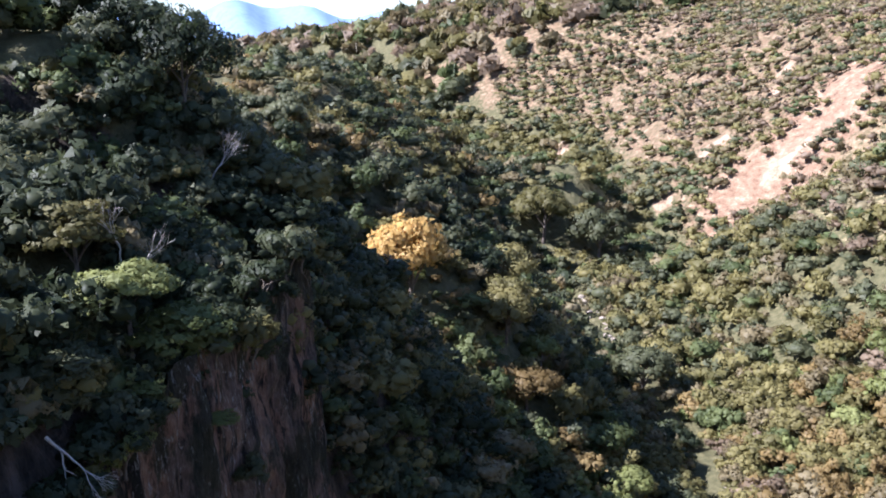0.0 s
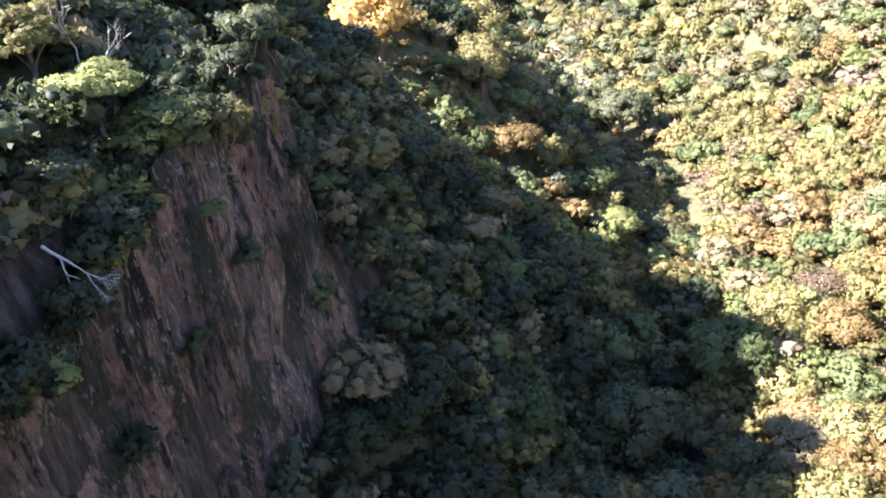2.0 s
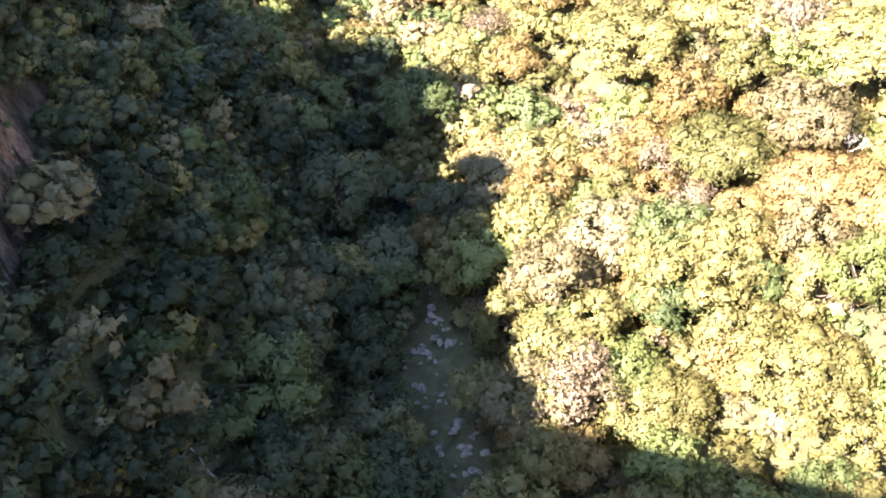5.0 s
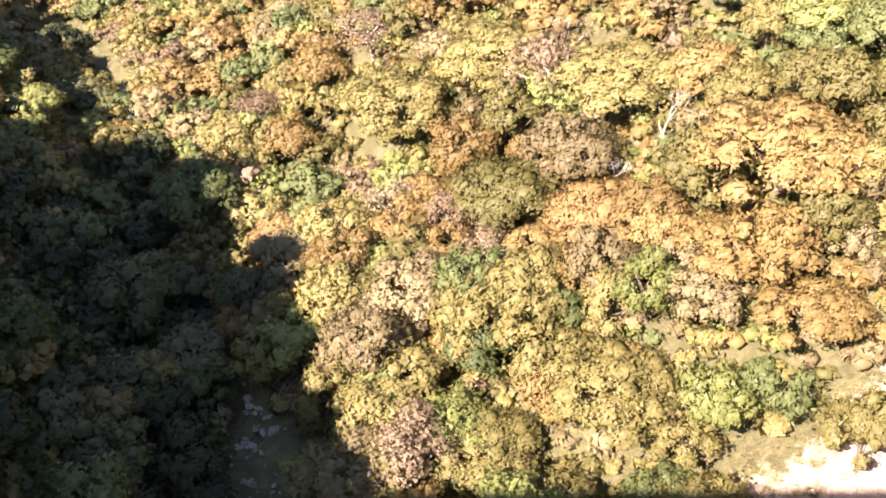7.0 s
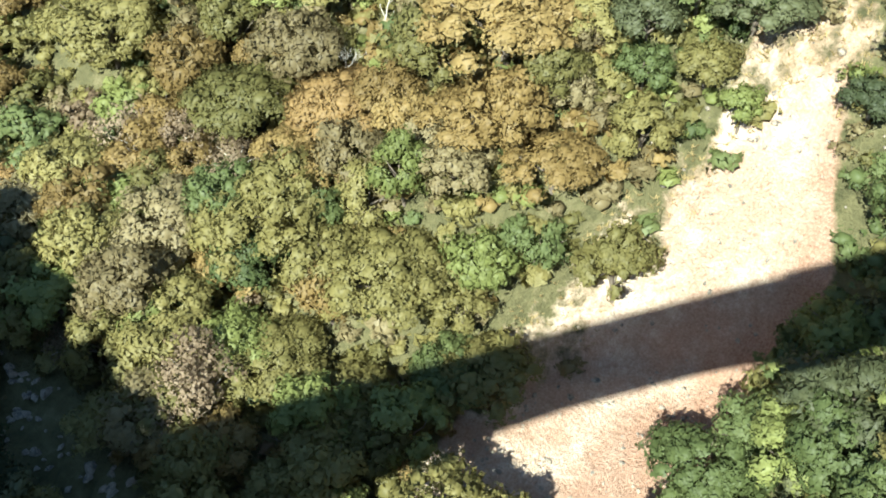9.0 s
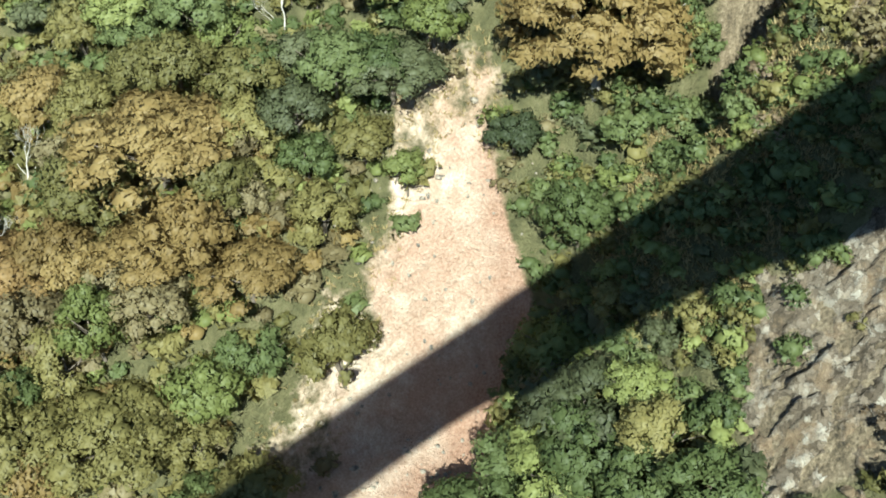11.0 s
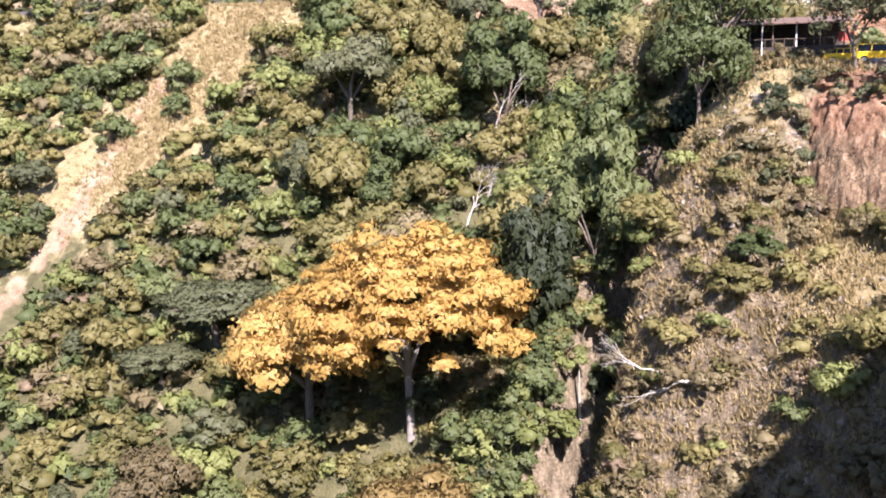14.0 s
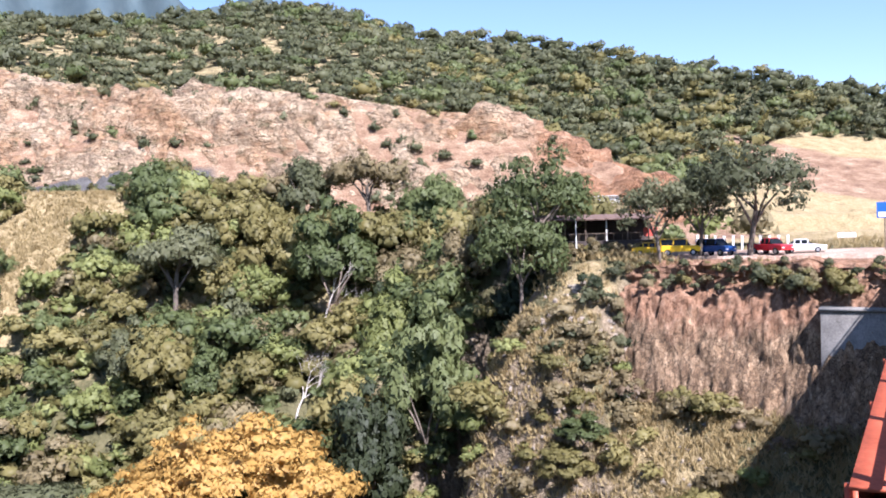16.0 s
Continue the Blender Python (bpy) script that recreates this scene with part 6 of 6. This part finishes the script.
tagged(post_first, "whitewashed concrete post in a row behind the cars", "post", "row of white posts")
for k in range(11):
    px, py = polar(121.9 + 0.5 * k, 122)
    m = Matrix.Translation((px, py, gz(px, py))) @ Matrix.Rotation(radians(-30), 4, "Z")
    if k:
        copy_thing(post_first, m)
    else:
        post_first.matrix_basis = m

lp = new("lamp_post")
part("pole", rod(0.08, 0.05, 4.4), WHITE_PAINT, lp)
part("crossarm", box(-0.5, 0.5, -0.04, 0.04, 4.1, 4.2), OLD_WOOD, lp)
px, py = polar(114.8, 108.5)
lp.matrix_basis = Matrix.Translation((px, py, gz(px, py)))
tagged(lp, "thin pale pole with short crossarm beside the shed", "pole")

sb = new("stall_board")
part("board", box(-0.8, 0.8, -0.04, 0.04, 1.9, 2.9, 0.01), RED_CLOTH, sb)
for k in (-0.6, 0.6):
    p = part("leg", rod(0.04, 0.04, 2.0), OLD_WOOD, sb)
    p.location = (k, 0, 0)
px, py = polar(119.2, 112.5)
sb.matrix_basis = Matrix.Translation((px, py, gz(px, py))) @ Matrix.Rotation(radians(facing(208)), 4, "Z")
tagged(sb, "faded red stall board on two legs beneath the trees", "sign")


# ---------------------------------------------------------------- rocks and grass
def boulder_arrays(seed):
    """An angular block: a ball cut flat by a dozen random planes."""
    r = random.Random(seed)
    bm = bmesh.new()
    bmesh.ops.create_icosphere(bm, subdivisions=2, radius=1.0)
    for _ in range(13):
        n = Vector((r.gauss(0, 1), r.gauss(0, 1), r.gauss(0, 1))).normalized()
        k = r.uniform(0.36, 0.7)
        for v in bm.verts:
            over = v.co.dot(n) - k
            if over > 0:
                v.co -= n * over * 0.96
    off = Vector((r.uniform(0, 50), r.uniform(0, 50), 0))
    for v in bm.verts:
        v.co *= 1 + 0.05 * noise.noise(v.co * 3 + off)
        v.co.z *= 0.75
    return bm


stone_mesh = []
for k in range(4):
    me = bpy.data.meshes.new("boulder")
    bm = boulder_arrays(k)
    bm.to_mesh(me)
    bm.free()
    me.materials.append(BOULDER_ROCK)
    stone_mesh.append(me)
rb = random.Random(15)


rock_mesh = []
for me in stone_mesh:
    me = me.copy()
    me.materials[0] = OUTCROP_ROCK
    rock_mesh.append(me)


def boulder(x, y, size, label, group, stock=stone_mesh):
    ob = new("boulder", stock[rb.randrange(4)])
    ob.matrix_basis = Matrix.LocRotScale((x, y, gz(x, y) + size * 0.05), Euler((rb.uniform(-0.3, 0.3), rb.uniform(-0.3, 0.3), rb.uniform(0, 6.28))), (size * rb.uniform(0.8, 1.4), size, size * rb.uniform(0.6, 1.0)))
    return tagged(ob, label, "boulder", group)


for k in range(150):
    y = rb.choice((rb.uniform(50, 95), rb.uniform(50, 140), rb.uniform(120, 190), rb.uniform(270, 320)))
    x = float(river_x(y)) + rb.choice((-1, 1)) * rb.uniform(0.5, 5.5)
    boulder(x, y, rb.uniform(0.35, 1.3) * (1.5 if y > 140 else 0.9), "pale water-worn boulder in the river bed", "boulders in the river")
for k in range(46):
    y = rb.uniform(57, 86)
    boulder(float(river_x(y)) + rb.uniform(-3.2, 3.2), y, rb.uniform(0.3, 0.8), "pale water-worn boulder in the river bed", "boulders in the river")
for k in range(50):
    q, al = rb.choice((rb.uniform(3, 9), rb.uniform(6, 15))), rb.uniform(21, 31)
    boulder(EDGE[0] + EDGE_A[0] * al + EDGE_N[0] * q, EDGE[1] + EDGE_A[1] * al + EDGE_N[1] * q, rb.uniform(0.3, 0.8), "broken pale rock on the slope below the lot", "rocks below the lot")
for k in range(9):
    p = on_bridge(rb.uniform(88, 95), rb.uniform(2.5, 9.5), 0)
    boulder(p.x, p.y, rb.uniform(0.3, 0.75), "whitish boulder beside the abutment", "rocks at the abutment")


for k in range(36):
    boulder(rb.uniform(45, 66), rb.uniform(-35, -19), rb.choice((0.4, 0.6, 0.9)) * rb.uniform(0.8, 1.2), "grey-brown broken outcrop rock on the slope", "outcrop rocks", rock_mesh)
ox, oy = np.meshgrid(np.arange(42, 69, 0.3), np.arange(-38, -15, 0.3), indexing="ij")
ou, ov = ox * 0.8 + oy * 0.6, oy * 0.8 - ox * 0.6
ou, ov = ou + 1.2 * fbm(ox, oy, 4, 3, 201), ov + 1.2 * fbm(ox, oy, 4, 3, 202)
steps = rnd(np.floor(ou / 1.7), np.floor(ov / 2.8), 203) * 0.8 + rnd(np.floor(ou / 0.7 + 0.3), np.floor(ov / 1.1), 204) * 0.5
oz = land(ox, oy) + (1.9 * steps - 0.9 + 0.9 * fbm(ox, oy, 7, 3, 205)) - 2.6 * (1 - step01(0.25, 0.6, outcrop(ox, oy)))
tagged(add_mesh("rock_outcrop", np.stack([ox, oy, oz], -1).reshape(-1, 3), grid_faces(*ox.shape), OUTCROP_ROCK), "fractured grey-brown rock outcrop on the slope below the bridge", "outcrop", kind="structure")



def scattered_stones(count, spots, size, label):
    """Small stones, too many to count, as one object."""
    base = bmesh.new()
    bmesh.ops.create_icosphere(base, subdivisions=1, radius=1.0)
    bv = np.array([v.co[:] for v in base.verts])
    bf = np.array([[v.index for v in f.verts] for f in base.faces])
    base.free()
    r = np.random.default_rng(31)
    V, F = [], []
    for k in range(count):
        x, y = spots(r)
        s = size * r.uniform(0.4, 1.6) ** 2
        w = bv * (1 + 0.35 * r.normal(size=(len(bv), 1)) * 0.6) * s * r.uniform(0.6, 1.2, 3) + np.array([x, y, gz(x, y)])
        V.append(w)
        F.append(bf + k * len(bv))
    tagged(add_mesh("loose_stones", np.concatenate(V), np.concatenate(F), BOULDER_ROCK), label, "stones", kind="stuff")


scattered_stones(420, lambda r: (lambda x: (x, 10 + 11 * (90 - x) / 45 + r.uniform(-11, 11)))(r.uniform(46, 90)), 0.17, "loose stones strewn over the earth slip")


def lot_slope(r):
    q, al = r.uniform(4, 30), r.uniform(2, 33)
    return EDGE[0] + EDGE_A[0] * al + EDGE_N[0] * q, EDGE[1] + EDGE_A[1] * al + EDGE_N[1] * q


scattered_stones(420, lot_slope, 0.16, "loose pale stones on the slope below the lot")


def grass_tufts(name, count, spots, tall, mat, label):
    """Tufts of dry blades: thin triangles that lean apart."""
    r = np.random.default_rng(41)
    P = np.array([spots(r) for _ in range(count)])
    Z = land(P[:, 0], P[:, 1])
    n = 7
    base = np.repeat(np.stack([P[:, 0], P[:, 1], Z - 0.05], 1), n, 0) + np.concatenate([r.normal(0, 0.16, (count * n, 2)), np.zeros((count * n, 1))], 1)
    ang = r.uniform(0, 6.28, count * n)
    side = np.stack([np.cos(ang), np.sin(ang), np.zeros_like(ang)], 1) * 0.09
    tip = base + np.concatenate([r.normal(0, 0.33, (count * n, 2)), (tall * r.uniform(0.5, 1.3, count * n))[:, None]], 1)
    V = np.stack([base - side, base + side, tip], 1).reshape(-1, 3)
    tagged(add_mesh(name, V, np.arange(len(V)).reshape(-1, 3), mat), label, "grass", kind="stuff")


STRAW = leaf_material("dry straw grass", (0.24, 0.18, 0.08), (0.42, 0.33, 0.16), (0.58, 0.48, 0.28), True, 0.2, 5.5, 0.0)


def ledge_spot(r):
    while True:
        q, al = r.uniform(-2, 46), r.uniform(-30, 36)
        x, y = EDGE[0] + EDGE_A[0] * al + EDGE_N[0] * q, EDGE[1] + EDGE_A[1] * al + EDGE_N[1] * q
        if (not 1.0 < q < 6.5 or r.uniform() < 0.15) and not (q > 29 and al < 16):
            return x, y


grass_tufts("dry_grass", 14000, ledge_spot, 0.75, STRAW, "dry straw-coloured grass on the slope below the lot")


def fringe_spot(r):
    while True:
        x, y = r.uniform(54, 96), r.uniform(4, 38)
        if slip_fringe(x, y) > 0.4 and slip(x, y) < 0.3:
            return x, y


grass_tufts("dry_grass_slip", 420, fringe_spot, 0.6, STRAW, "dry yellowish grass beside the earth slip")
grass_tufts("dry_grass_hill", 3500, lambda r: (lambda t: (182 - 31 * t + r.normal(0, 5), 9 + 28 * t + r.normal(0, 5)))(r.uniform(0, 1)), 0.7, STRAW, "dry yellow grass on the open hillside")
grass_tufts("dry_grass_field", 4000, lambda r: (lambda q, al: (EDGE[0] + EDGE_A[0] * al - EDGE_N[0] * q, EDGE[1] + EDGE_A[1] * al - EDGE_N[1] * q))(r.uniform(18, 95), r.uniform(-60, 20)), 0.7, STRAW, "dry grass field behind the parking place")
# grey-green brush on the ledges
rl = random.Random(77)
for k in range(26):
    al, q = (rl.uniform(0, 9) if k < 16 else rl.uniform(9, 22)), rl.uniform(1.2, 3.0)
    x, y = EDGE[0] + EDGE_A[0] * al + EDGE_N[0] * q, EDGE[1] + EDGE_A[1] * al + EDGE_N[1] * q
    place_tree(pick((("olive", 0.45), ("dusky", 0.35), ("dry", 0.2)), rl.random()), "shrub", rl.randrange(3), x, y, rl.uniform(0.5, 0.85) if k < 16 else rl.uniform(0.3, 0.5), rl.uniform(0, 6.28), z=-3.3 - 0.5 * q, label="grey-green bush on the rim of the lot")
for k in range(84):
    q, al = rl.uniform(6, 42), rl.uniform(-26, 36)
    x, y = EDGE[0] + EDGE_A[0] * al + EDGE_N[0] * q, EDGE[1] + EDGE_A[1] * al + EDGE_N[1] * q
    place_tree(pick((("dry", 0.42), ("olive", 0.28), ("pink", 0.16), ("lime", 0.06), ("green", 0.08)), rl.random()), "shrub", rl.randrange(3), x, y, rl.uniform(0.5, 1.25), rl.uniform(0, 6.28))
for k in range(22):
    x, y = polar(rl.uniform(112.2, 118.6), rl.uniform(107.5, 110))
    place_tree(pick((("dry", 0.5), ("dusky", 0.3), ("olive", 0.2)), rl.random()), "shrub", rl.randrange(3), x, y, rl.uniform(0.5, 0.8), rl.uniform(0, 6.28), z=max(gz(x, y), -2.2), label="dry bush below the open shed")
for k in range(26):
    al, q = rl.uniform(20.5, 27), rl.uniform(2, 12)
    x, y = EDGE[0] + EDGE_A[0] * al + EDGE_N[0] * q, EDGE[1] + EDGE_A[1] * al + EDGE_N[1] * q
    place_tree(pick((("dusky", 0.4), ("dry", 0.3), ("deep", 0.3)), rl.random()), "shrub", rl.randrange(3), x, y, rl.uniform(0.4, 0.9), rl.uniform(0, 6.28), label="dark bush at the edge of the raw bank")
for k in range(44):
    al = rl.uniform(-8, 26)
    q = rl.uniform(0.2, 2.6)
    x, y = EDGE[0] + EDGE_A[0] * al + EDGE_N[0] * q, EDGE[1] + EDGE_A[1] * al + EDGE_N[1] * q
    place_tree(pick((("olive", 0.3), ("deep", 0.2), ("dusky", 0.3), ("dry", 0.2)), rl.random()), "shrub", rl.randrange(3), x, y, rl.uniform(0.2, 0.42), rl.uniform(0, 6.28), z=-1.75 - 0.55 * q, label="low dry bush along the rim of the lot")
